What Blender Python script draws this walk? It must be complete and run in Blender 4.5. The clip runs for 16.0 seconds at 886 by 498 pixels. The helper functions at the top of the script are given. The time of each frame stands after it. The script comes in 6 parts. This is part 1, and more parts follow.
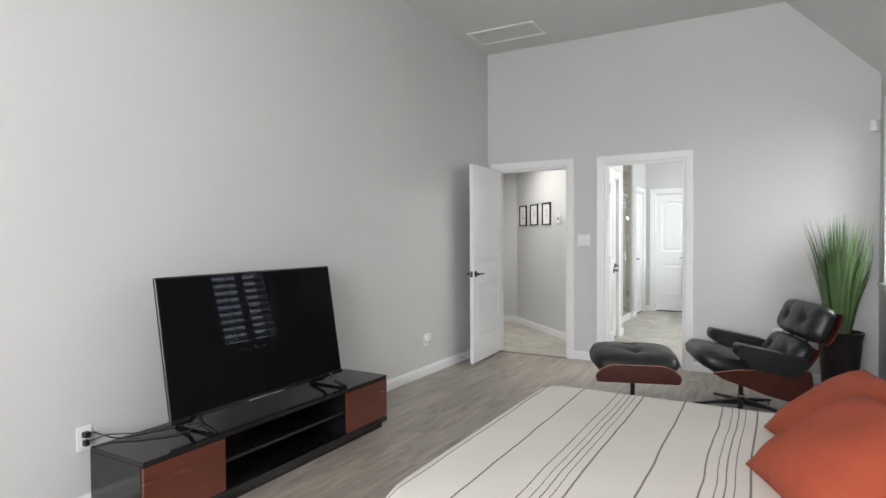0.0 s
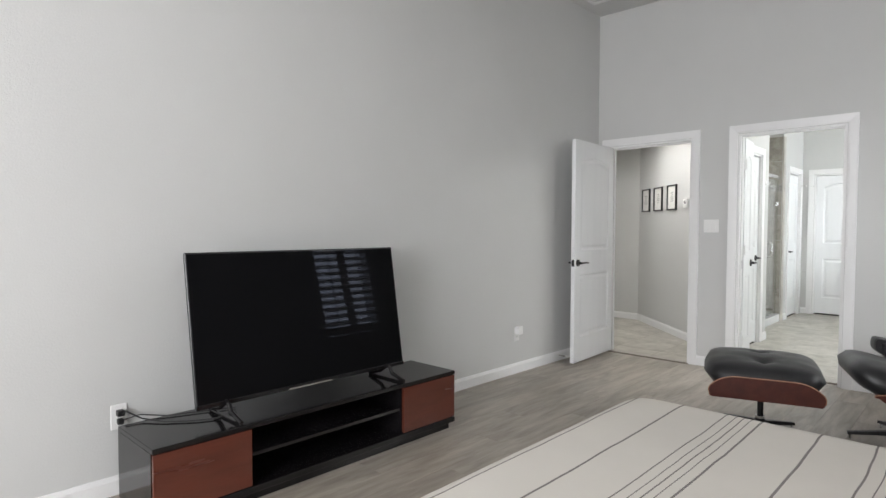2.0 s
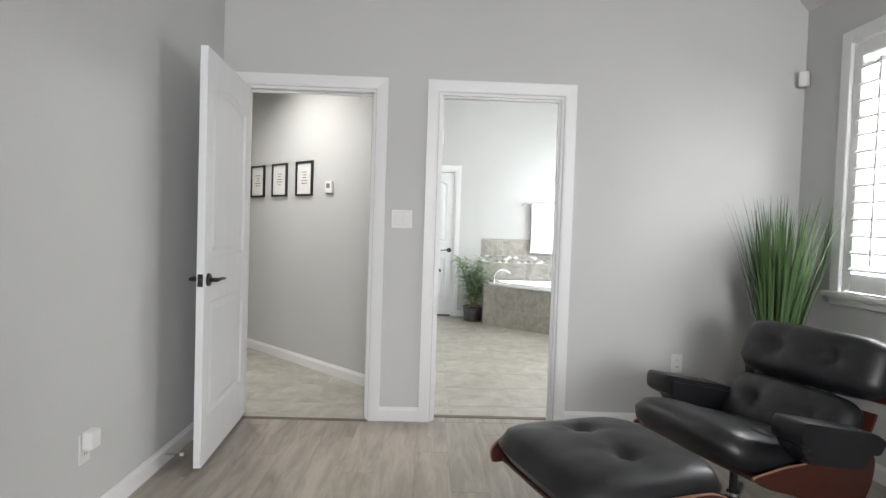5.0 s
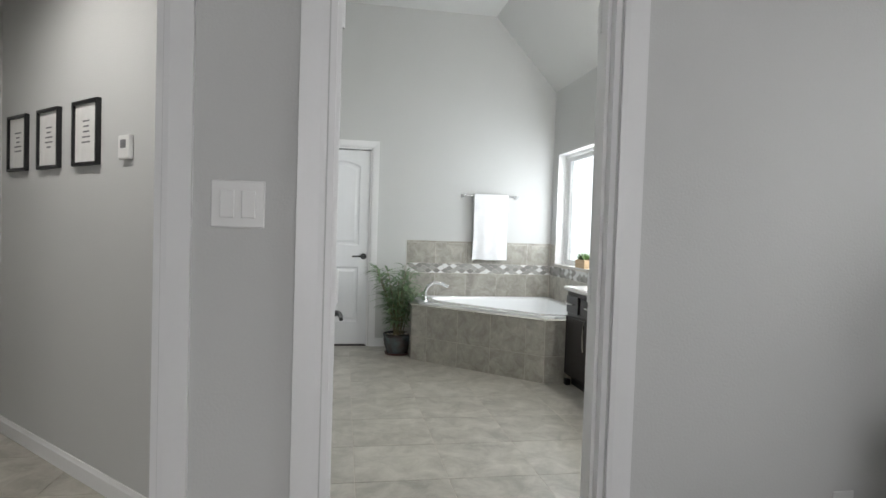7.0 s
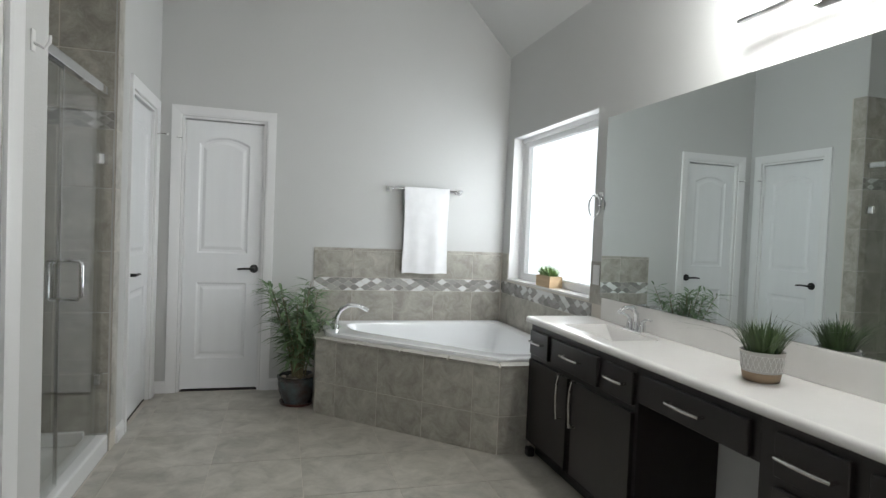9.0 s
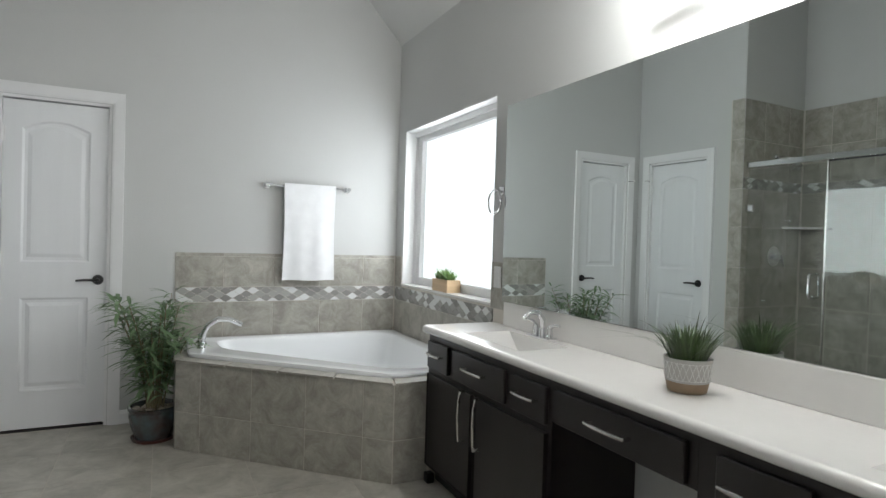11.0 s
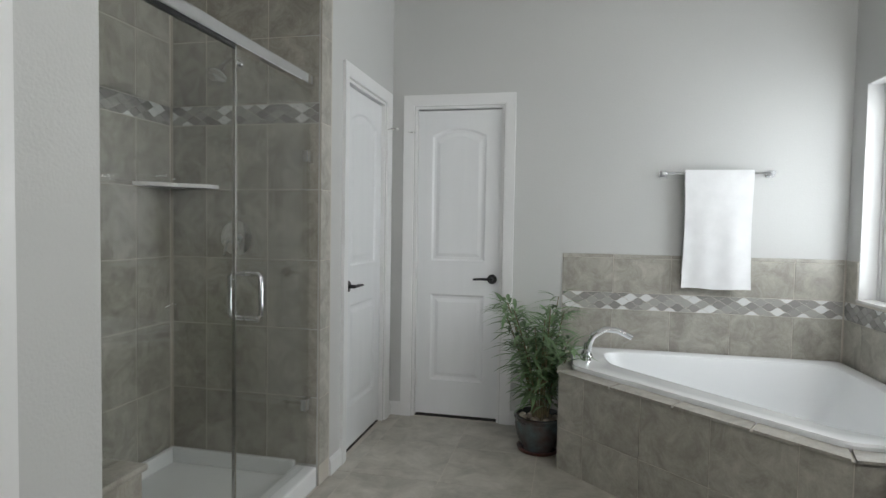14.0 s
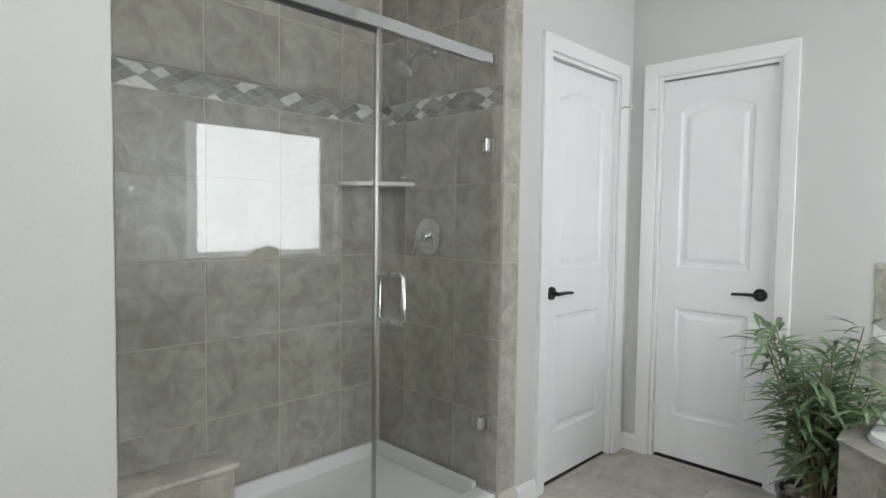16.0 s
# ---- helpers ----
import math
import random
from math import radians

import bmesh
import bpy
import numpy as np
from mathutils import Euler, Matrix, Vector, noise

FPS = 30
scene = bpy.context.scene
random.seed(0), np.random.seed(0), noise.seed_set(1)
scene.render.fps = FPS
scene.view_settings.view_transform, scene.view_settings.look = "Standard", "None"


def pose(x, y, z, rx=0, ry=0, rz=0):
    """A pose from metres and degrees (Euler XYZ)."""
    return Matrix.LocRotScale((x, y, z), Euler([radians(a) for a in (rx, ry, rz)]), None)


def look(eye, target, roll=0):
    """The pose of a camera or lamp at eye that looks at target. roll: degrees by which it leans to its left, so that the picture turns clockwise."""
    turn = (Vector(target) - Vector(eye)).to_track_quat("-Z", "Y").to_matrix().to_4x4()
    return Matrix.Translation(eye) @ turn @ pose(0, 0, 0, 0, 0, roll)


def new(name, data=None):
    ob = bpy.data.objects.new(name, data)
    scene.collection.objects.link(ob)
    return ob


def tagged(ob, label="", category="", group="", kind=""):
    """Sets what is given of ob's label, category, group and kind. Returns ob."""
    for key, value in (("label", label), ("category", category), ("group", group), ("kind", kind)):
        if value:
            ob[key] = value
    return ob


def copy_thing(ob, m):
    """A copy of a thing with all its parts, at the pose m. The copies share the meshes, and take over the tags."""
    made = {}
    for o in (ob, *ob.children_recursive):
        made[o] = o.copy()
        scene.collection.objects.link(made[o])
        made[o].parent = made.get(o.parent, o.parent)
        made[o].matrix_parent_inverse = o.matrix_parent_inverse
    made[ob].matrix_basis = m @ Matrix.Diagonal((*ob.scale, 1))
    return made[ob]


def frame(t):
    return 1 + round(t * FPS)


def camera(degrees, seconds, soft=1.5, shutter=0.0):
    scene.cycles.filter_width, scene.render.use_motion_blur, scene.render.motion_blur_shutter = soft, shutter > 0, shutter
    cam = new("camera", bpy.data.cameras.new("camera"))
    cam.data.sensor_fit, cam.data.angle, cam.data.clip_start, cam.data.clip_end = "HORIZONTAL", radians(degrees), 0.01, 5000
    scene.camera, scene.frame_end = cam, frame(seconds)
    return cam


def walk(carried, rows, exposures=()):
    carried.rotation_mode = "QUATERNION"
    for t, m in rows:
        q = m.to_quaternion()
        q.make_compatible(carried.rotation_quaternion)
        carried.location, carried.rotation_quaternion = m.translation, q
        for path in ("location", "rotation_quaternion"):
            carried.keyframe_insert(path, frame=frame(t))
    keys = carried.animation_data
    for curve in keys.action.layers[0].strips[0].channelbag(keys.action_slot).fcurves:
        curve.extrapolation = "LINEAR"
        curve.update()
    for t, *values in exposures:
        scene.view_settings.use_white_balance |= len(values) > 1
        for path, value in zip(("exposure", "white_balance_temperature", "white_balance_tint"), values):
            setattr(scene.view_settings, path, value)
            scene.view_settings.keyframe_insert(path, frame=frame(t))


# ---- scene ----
cam = camera(75.3, 16.0)
PATH = [
    (0, (0.310, -0.185, 1.310), (-0.687, 1.547, 1.266), -0.3),
    (0.5, (0.526, -0.081, 1.281), (-0.678, 1.516, 1.239), -0.35),
    (1, (0.656, 0.076, 1.279), (-0.697, 1.548, 1.228), -0.25),
    (1.5, (0.640, 0.236, 1.270), (-0.752, 1.668, 1.204), -0.05),
    (2, (0.360, 0.430, 1.231), (-1.014, 1.884, 1.160), 0.2),
    (2.5, (0.030, 0.683, 1.201), (-1.256, 2.213, 1.124), 0.65),
    (3, (-0.305, 0.902, 1.186), (-1.430, 2.554, 1.105), 1.05),
    (3.5, (-0.619, 1.083, 1.187), (-1.464, 2.893, 1.097), 1.48),
    (4, (-0.880, 1.395, 1.186), (-1.403, 3.323, 1.105), 1.75),
    (4.5, (-1.120, 1.781, 1.208), (-1.351, 3.767, 1.131), 1.85),
    (5, (-1.248, 2.217, 1.204), (-1.196, 4.215, 1.138), 1.9),
    (5.2, (-1.277, 2.400, 1.216), (-1.152, 4.394, 1.149), 1.9),
    (7.3, (-1.097, 4.614, 1.212), (-0.748, 6.583, 1.152), 2.0),
    (7.5, (-1.050, 4.804, 1.226), (-0.696, 6.771, 1.168), 2.15),
    (8, (-0.990, 5.195, 1.258), (-0.598, 7.155, 1.191), 2.05),
    (8.5, (-0.869, 5.491, 1.264), (-0.423, 7.440, 1.201), 2.13),
    (9, (-0.757, 5.686, 1.272), (-0.215, 7.610, 1.209), 2.38),
    (9.5, (-0.630, 5.811, 1.260), (0.054, 7.690, 1.211), 2.21),
    (12, (-0.580, 6.145, 1.240), (0.318, 7.931, 1.208), 1.7),
    (12.5, (-0.517, 6.195, 1.257), (0.081, 8.103, 1.210), 1.6),
    (13, (-0.548, 6.286, 1.268), (-0.284, 8.268, 1.201), 1.15),
    (13.5, (-0.540, 6.455, 1.286), (-0.684, 8.448, 1.210), 0.9),
    (14, (-0.471, 6.602, 1.264), (-0.901, 8.553, 1.183), 0.95),
    (14.5, (-0.304, 6.758, 1.267), (-1.049, 8.611, 1.181), 0.87),
    (15, (-0.219, 6.917, 1.241), (-1.251, 8.628, 1.163), 0.75),
    (15.5, (-0.187, 7.083, 1.261), (-1.426, 8.651, 1.172), 0.75),
    (16, (-0.121, 7.248, 1.260), (-1.521, 8.673, 1.163), 0.74),
]
EXPOSURE = [(0, 0.0), (1.0, -0.08), (2.0, -0.04), (3.5, 0.15), (5.0, 0.02), (7.5, -0.80), (8.0, -0.80), (9.0, -1.06), (12.5, -1.08), (13.5, -1.20), (14.5, -0.98), (15.0, -0.85), (16.0, -0.57)]
walk(cam, [(t, look(eye, target, roll)) for t, eye, target, roll in PATH], EXPOSURE)

# ---- world and light ----
world = bpy.data.worlds.new("world")
scene.world = world
world.use_nodes = True
wn = world.node_tree
sky = wn.nodes.new("ShaderNodeTexSky")
sky.sky_type, sky.sun_disc = "NISHITA", False
sky.sun_elevation, sky.sun_rotation = radians(50), radians(200)
wn.links.new(sky.outputs[0], wn.nodes["Background"].inputs[0])
wn.nodes["Background"].inputs[1].default_value = 0.12


def area_lamp(name, eye, target, w, h, watts, colour, spread=180):
    la = bpy.data.lights.new(name, "AREA")
    la.shape, la.size, la.size_y, la.energy, la.color = "RECTANGLE", w, h, watts, colour
    la.spread = radians(spread)
    ob = new(name, la)
    ob.matrix_world = look(eye, target)
    return tagged(ob, kind="structure")


BED_WIN_W, BACK_WIN_W, BATH_WIN_W, VANITY_W, HALL_W = 50, 194, 34, 36.0, 170
area_lamp("window_light", (1.32, 4.90, 1.62), (0, 4.90, 1.55), 0.95, 1.36, BED_WIN_W, (0.99, 0.985, 0.985))
area_lamp("window_light", (-0.10, -2.45, 1.65), (-0.10, 0, 1.5), 2.1, 1.5, BACK_WIN_W, (0.985, 0.98, 1.0))
area_lamp("window_light", (1.145, 9.44, 1.485), (0, 9.44, 1.485), 1.04, 0.96, BATH_WIN_W, (0.92, 0.97, 1.0))

# ---- materials ----


def mat(name, colour, rough=0.5, metal=0.0, vary=0.06, scale=3.0, grain=60.0, bump=0.02, island=False, spec=0.5,
        stretch=(1, 1, 1), second=None, coat=0.0, perobj=0.0, warp=0.0, band=(0.32, 0.68), detail=5, fractal=0.5):
    m = bpy.data.materials.new(name)
    m.use_nodes = True
    nt = m.node_tree
    L, N = nt.links.new, nt.nodes.new
    b = nt.nodes["Principled BSDF"]
    b.inputs["Roughness"].default_value, b.inputs["Metallic"].default_value = rough, metal
    b.inputs["Specular IOR Level"].default_value = spec
    b.inputs["Coat Weight"].default_value = coat
    b.inputs["Coat Roughness"].default_value = 0.08
    tc, mp = N("ShaderNodeTexCoord"), N("ShaderNodeMapping")
    L(tc.outputs["Object"], mp.inputs["Vector"])
    mp.inputs["Scale"].default_value = stretch
    vec = mp.outputs[0]
    if perobj:
        oi, ad = N("ShaderNodeObjectInfo"), N("ShaderNodeVectorMath")
        sc = N("ShaderNodeVectorMath")
        sc.operation = "SCALE"
        sc.inputs[0].default_value = (37, 19, 23)
        L(oi.outputs["Random"], sc.inputs["Scale"])
        L(vec, ad.inputs[0])
        L(sc.outputs[0], ad.inputs[1])
        vec = ad.outputs[0]
    n1, n2 = N("ShaderNodeTexNoise"), N("ShaderNodeTexNoise")
    n1.inputs["Scale"].default_value, n2.inputs["Scale"].default_value = scale, grain
    n1.inputs["Detail"].default_value = n2.inputs["Detail"].default_value = detail
    n1.inputs["Roughness"].default_value = fractal
    n1.inputs["Distortion"].default_value = warp
    L(vec, n1.inputs["Vector"])
    L(vec, n2.inputs["Vector"])
    mix = N("ShaderNodeMix")
    mix.data_type = "RGBA"
    c2 = second or tuple(max(0, c * (1 - 2.2 * vary)) for c in colour)
    mix.inputs["A"].default_value, mix.inputs["B"].default_value = (*colour, 1), (*c2, 1)
    rmp = N("ShaderNodeMapRange")
    rmp.inputs["From Min"].default_value, rmp.inputs["From Max"].default_value = band
    L(n1.outputs[0], rmp.inputs[0])
    L(rmp.outputs[0], mix.inputs["Factor"])
    hsv = N("ShaderNodeHueSaturation")
    L(mix.outputs["Result"], hsv.inputs["Color"])
    ma = N("ShaderNodeMapRange")
    ma.inputs["To Min"].default_value, ma.inputs["To Max"].default_value = 1 - vary, 1 + vary
    L(n2.outputs[0], ma.inputs[0])
    val = ma.outputs[0]
    if perobj:
        mo, mu = N("ShaderNodeMapRange"), N("ShaderNodeMath")
        mo.inputs["To Min"].default_value, mo.inputs["To Max"].default_value = 1 - perobj, 1 + perobj
        L(oi.outputs["Random"], mo.inputs[0])
        mu.operation = "MULTIPLY"
        L(val, mu.inputs[0])
        L(mo.outputs[0], mu.inputs[1])
        val = mu.outputs[0]
    if island:
        g, mo, mu = N("ShaderNodeNewGeometry"), N("ShaderNodeMapRange"), N("ShaderNodeMath")
        mo.inputs["To Min"].default_value, mo.inputs["To Max"].default_value = 0.65, 1.35
        L(g.outputs["Random Per Island"], mo.inputs[0])
        mu.operation = "MULTIPLY"
        L(val, mu.inputs[0])
        L(mo.outputs[0], mu.inputs[1])
        val = mu.outputs[0]
    L(val, hsv.inputs["Value"])
    L(hsv.outputs[0], b.inputs["Base Color"])
    rr = N("ShaderNodeMapRange")
    rr.inputs["To Min"].default_value, rr.inputs["To Max"].default_value = max(0.02, rough * 0.82), min(1, rough * 1.18)
    L(n1.outputs[0], rr.inputs[0])
    L(rr.outputs[0], b.inputs["Roughness"])
    if bump:
        bp = N("ShaderNodeBump")
        bp.inputs["Strength"].default_value, bp.inputs["Distance"].default_value = min(1, bump * 10), 0.002
        L(n2.outputs[0], bp.inputs["Height"])
        L(bp.outputs[0], b.inputs["Normal"])
    return m


def glow(name, colour, strength):
    m = bpy.data.materials.new(name)
    m.use_nodes = True
    b = m.node_tree.nodes["Principled BSDF"]
    b.inputs["Base Color"].default_value = (*colour, 1)
    b.inputs["Emission Color"].default_value, b.inputs["Emission Strength"].default_value = (*colour, 1), strength
    return m


def glass(name, tint=(1, 1, 1), rough=0.0, shine=0.045):
    m = bpy.data.materials.new(name)
    m.use_nodes = True
    nt = m.node_tree
    L, N = nt.links.new, nt.nodes.new
    out = nt.nodes["Material Output"]
    nt.nodes.remove(nt.nodes["Principled BSDF"])
    tr, gl, mx, fr = N("ShaderNodeBsdfTransparent"), N("ShaderNodeBsdfGlossy"), N("ShaderNodeMixShader"), N("ShaderNodeLayerWeight")
    pw, mr = N("ShaderNodeMath"), N("ShaderNodeMapRange")
    tr.inputs[0].default_value = (*tint, 1)
    gl.inputs["Roughness"].default_value = rough
    fr.inputs["Blend"].default_value = 0.5
    pw.operation, pw.inputs[1].default_value = "POWER", 5.0
    L(fr.outputs["Facing"], pw.inputs[0])
    mr.inputs["To Min"].default_value, mr.inputs["To Max"].default_value = shine, 1.0
    L(pw.outputs[0], mr.inputs[0])
    L(mr.outputs[0], mx.inputs[0])
    L(tr.outputs[0], mx.inputs[1])
    L(gl.outputs[0], mx.inputs[2])
    L(mx.outputs[0], out.inputs[0])
    return m


PAINT = mat("wall_paint", (0.585, 0.588, 0.58), 0.75, vary=0.02, scale=0.9, grain=130, bump=0.045, spec=0.3)
CEIL = mat("ceiling_paint", (0.66, 0.66, 0.65), 0.85, vary=0.02, scale=0.9, grain=160, bump=0.04, spec=0.2)
TRIM = mat("white_trim", (0.80, 0.80, 0.80), 0.38, vary=0.015, scale=2, grain=90, bump=0.006)
DOORW = mat("white_door", (0.79, 0.80, 0.81), 0.42, vary=0.015, scale=2, grain=50, bump=0.01, stretch=(6, 6, 0.6))
PLANK = mat("laminate_plank", (0.39, 0.35, 0.30), 0.36, vary=0.10, scale=3.0, grain=16, bump=0.008, stretch=(6.0, 0.8, 1), second=(0.225, 0.198, 0.163), perobj=0.06, warp=0.5, band=(0.36, 0.72), detail=7, fractal=0.6)
GAP = mat("joint_dark", (0.19, 0.163, 0.135), 0.8, vary=0.1)
TILE = mat("stone_tile", (0.46, 0.442, 0.395), 0.30, vary=0.10, scale=9, grain=120, bump=0.008, second=(0.285, 0.268, 0.232), perobj=0.06, warp=0.6, band=(0.36, 0.62), detail=11, fractal=0.74)
FTILE = mat("floor_tile", (0.53, 0.505, 0.45), 0.34, vary=0.07, scale=6.0, grain=50, bump=0.006, second=(0.32, 0.302, 0.262), perobj=0.05, warp=0.5, band=(0.34, 0.68), detail=9, fractal=0.64)
GROUT = mat("grout", (0.60, 0.56, 0.50), 0.85, vary=0.05, grain=120)
ACRYL = mat("white_acrylic", (0.83, 0.84, 0.85), 0.12, vary=0.01, scale=1.5, bump=0.0, coat=0.4)
COUNT = mat("cultured_marble", (0.80, 0.785, 0.765), 0.2, vary=0.02, scale=5, grain=30, bump=0.0, coat=0.3)
CAB = mat("espresso_cabinet", (0.017, 0.013, 0.0135), 0.36, vary=0.12, scale=3, grain=40, bump=0.01, stretch=(1, 1, 0.25))
BLACK = mat("black_metal", (0.012, 0.012, 0.013), 0.35, vary=0.1, bump=0.0)
CHROME = mat("chrome", (0.82, 0.83, 0.84), 0.08, 1.0, vary=0.02, bump=0.0)
NICKEL = mat("brushed_nickel", (0.66, 0.65, 0.63), 0.26, 1.0, vary=0.04, grain=150, bump=0.0)
MIRROR = mat("mirror_silver", (0.70, 0.745, 0.735), 0.0, 1.0, vary=0.0, bump=0.0)
MIRROR.node_tree.nodes["Principled BSDF"].inputs["Roughness"].default_value = 0.0
for lk in list(MIRROR.node_tree.links):
    if lk.to_socket.name == "Roughness":
        MIRROR.node_tree.links.remove(lk)
LEATHER = mat("black_leather", (0.015, 0.015, 0.017), 0.41, vary=0.2, scale=7, grain=140, bump=0.03)
ROSE = mat("rosewood", (0.072, 0.018, 0.012), 0.3, vary=0.25, scale=2.2, grain=24, bump=0.004, stretch=(1.2, 9, 9), second=(0.05, 0.012, 0.009), coat=0.25)
PLY = mat("ply_edge", (0.30, 0.16, 0.10), 0.45, vary=0.1, scale=20)
CHERRY = mat("cherry_veneer", (0.115, 0.030, 0.018), 0.26, vary=0.12, scale=2.5, grain=22, bump=0.003, stretch=(1, 0.5, 4), second=(0.090, 0.024, 0.015), coat=0.2)
GLOSS = mat("black_gloss", (0.010, 0.009, 0.010), 0.11, vary=0.1, bump=0.0)
SCREEN = mat("tv_screen", (0.006, 0.006, 0.0065), 0.02, vary=0.05, bump=0.0, spec=0.045)
SCREEN.node_tree.nodes["Principled BSDF"].inputs["Specular Tint"].default_value = (0.62, 0.72, 1.0, 1)
PLASTIC = mat("white_plastic", (0.78, 0.78, 0.77), 0.4, vary=0.01, bump=0.0)
TOWEL = mat("white_towel", (0.83, 0.83, 0.84), 0.95, vary=0.03, scale=12, grain=260, bump=0.09)
ORANGE = mat("orange_linen", (0.37, 0.066, 0.028), 0.9, vary=0.1, scale=5, grain=320, bump=0.06)
WHITE_LINEN = mat("white_linen", (0.78, 0.75, 0.71), 0.9, vary=0.03, scale=4, grain=320, bump=0.05)
LEAF = mat("grass_leaf", (0.095, 0.170, 0.062), 0.5, vary=0.12, scale=6, grain=60, bump=0.0, island=True)
LEAF2 = mat("bamboo_leaf", (0.175, 0.275, 0.135), 0.45, vary=0.12, scale=6, grain=60, bump=0.0, island=True)
LEAF3 = mat("succulent_leaf", (0.16, 0.27, 0.085), 0.5, vary=0.12, scale=6, grain=60, bump=0.0, island=True)
LEAF4 = mat("dark_grass_leaf", (0.070, 0.118, 0.042), 0.45, vary=0.12, scale=6, grain=60, bump=0.0, island=True)
STEM = mat("cane_stem", (0.22, 0.18, 0.10), 0.6, vary=0.15, scale=20)
POTB = mat("dark_pot", (0.018, 0.014, 0.014), 0.25, vary=0.2, scale=8, bump=0.0)
GLAZE = mat("teal_glaze", (0.075, 0.105, 0.115), 0.22, vary=0.18, scale=9, grain=60, second=(0.045, 0.026, 0.02), coat=0.4)
PEBBLE = mat("pebble", (0.48, 0.42, 0.35), 0.6, vary=0.1, island=True)
BIRCH = mat("pale_wood", (0.60, 0.43, 0.26), 0.5, vary=0.1, scale=4, grain=40, stretch=(1, 1, 8))
CERAM = mat("grey_ceramic", (0.52, 0.50, 0.48), 0.55, vary=0.05)
TAN = mat("tan_base", (0.34, 0.24, 0.155), 0.55, vary=0.1)
WHITEP = mat("white_line_paint", (0.78, 0.78, 0.76), 0.6, vary=0.02)
PAPER = mat("print_paper", (0.78, 0.77, 0.75), 0.7, vary=0.03, scale=20)
INK = mat("print_ink", (0.25, 0.25, 0.26), 0.8, vary=0.2, scale=30)
GLASS = glass("clear_glass", (0.972, 0.984, 0.977), shine=0.042)
WGLASS = glass("window_glass", (0.97, 0.98, 0.98))
BULB = glow("lamp_shade_glow", (1.0, 0.97, 0.93), 9.0)
DOWN = glow("downlight_glow", (1.0, 0.95, 0.88), 12.0)
BACK = glow("white_sky", (0.94, 0.97, 1.0), 2.2)
# near black, painted shade for the gaps round the closed doors
DOOR_SHADE = mat("door_gap_shade", (0.045, 0.040, 0.036), 0.95, vary=0.1, grain=200)

# arabesque mosaic: two close greys and a white
MOSAIC = mat("mosaic_piece", (0.36, 0.352, 0.335), 0.25, vary=0.03, island=True)
MOSAIC.node_tree.nodes["Principled BSDF"].inputs["Coat Weight"].default_value = 0.2
for node in MOSAIC.node_tree.nodes:
    if node.type == "MAP_RANGE" and abs(node.inputs["To Min"].default_value - 0.65) < 1e-4:
        node.inputs["To Min"].default_value, node.inputs["To Max"].default_value = 0.74, 1.22
MOSAIC_WHITE = mat("mosaic_white_piece", (0.78, 0.785, 0.78), 0.25, vary=0.03, coat=0.2)

# striped cover: woven grey lines at fixed places across the bed
STRIPE = mat("striped_cotton", (0.72, 0.685, 0.63), 0.92, vary=0.02, scale=3, grain=300, bump=0.04)
nt = STRIPE.node_tree
L, N = nt.links.new, nt.nodes.new
tc, sep = N("ShaderNodeTexCoord"), N("ShaderNodeSeparateXYZ")
wob = N("ShaderNodeTexNoise")
wob.inputs["Scale"].default_value = 2.0
L(tc.outputs["Object"], wob.inputs["Vector"])
L(tc.outputs["Object"], sep.inputs[0])
wsc = N("ShaderNodeMath")
wsc.operation, wsc.inputs[1].default_value = "MULTIPLY_ADD", 0.03
L(wob.outputs[0], wsc.inputs[0])
L(sep.outputs["X"], wsc.inputs[2])
total = None
LINES = ((-1.02, 5), (-0.98, 5), (-0.95, 4), (-0.80, 5), (-0.595, 6), (-0.405, 4), (-0.365, 3), (-0.335, 4), (-0.305, 3), (-0.265, 6),
         (-0.05, 6), (0.13, 5), (0.175, 3), (0.205, 4), (0.235, 3), (0.285, 6), (0.50, 6), (0.68, 5), (0.74, 4))
for place, width in LINES:
    d, a, c = N("ShaderNodeMath"), N("ShaderNodeMath"), N("ShaderNodeMath")
    d.operation, d.inputs[1].default_value = "SUBTRACT", place - 0.025
    a.operation = "ABSOLUTE"
    c.operation, c.inputs[1].default_value = "LESS_THAN", width * 0.0007
    L(wsc.outputs[0], d.inputs[0])
    L(d.outputs[0], a.inputs[0])
    L(a.outputs[0], c.inputs[0])
    if total is None:
        total = c.outputs[0]
    else:
        s = N("ShaderNodeMath")
        s.operation = "MAXIMUM"
        L(total, s.inputs[0])
        L(c.outputs[0], s.inputs[1])
        total = s.outputs[0]
b = nt.nodes["Principled BSDF"]
old = b.inputs["Base Color"].links[0].from_socket
mx = N("ShaderNodeMix")
mx.data_type = "RGBA"
mx.inputs["B"].default_value = (0.22, 0.20, 0.19, 1)
L(total, mx.inputs["Factor"])
L(old, mx.inputs["A"])
L(mx.outputs["Result"], b.inputs["Base Color"])

# ---- building helpers ----


def box(bm, x0, y0, z0, x1, y1, z1, bevel=0.0, segs=1):
    vs = [bm.verts.new((x, y, z)) for z in (z0, z1) for y in (y0, y1) for x in (x0, x1)]
    fs = [bm.faces.new([vs[i] for i in f]) for f in ((0, 2, 3, 1), (4, 5, 7, 6), (0, 1, 5, 4), (2, 6, 7, 3), (0, 4, 6, 2), (1, 3, 7, 5))]
    if bevel:
        edges = list({ed for f in fs for ed in f.edges})
        bmesh.ops.bevel(bm, geom=edges, offset=bevel, segments=segs, affect="EDGES", profile=0.6)
    return bm


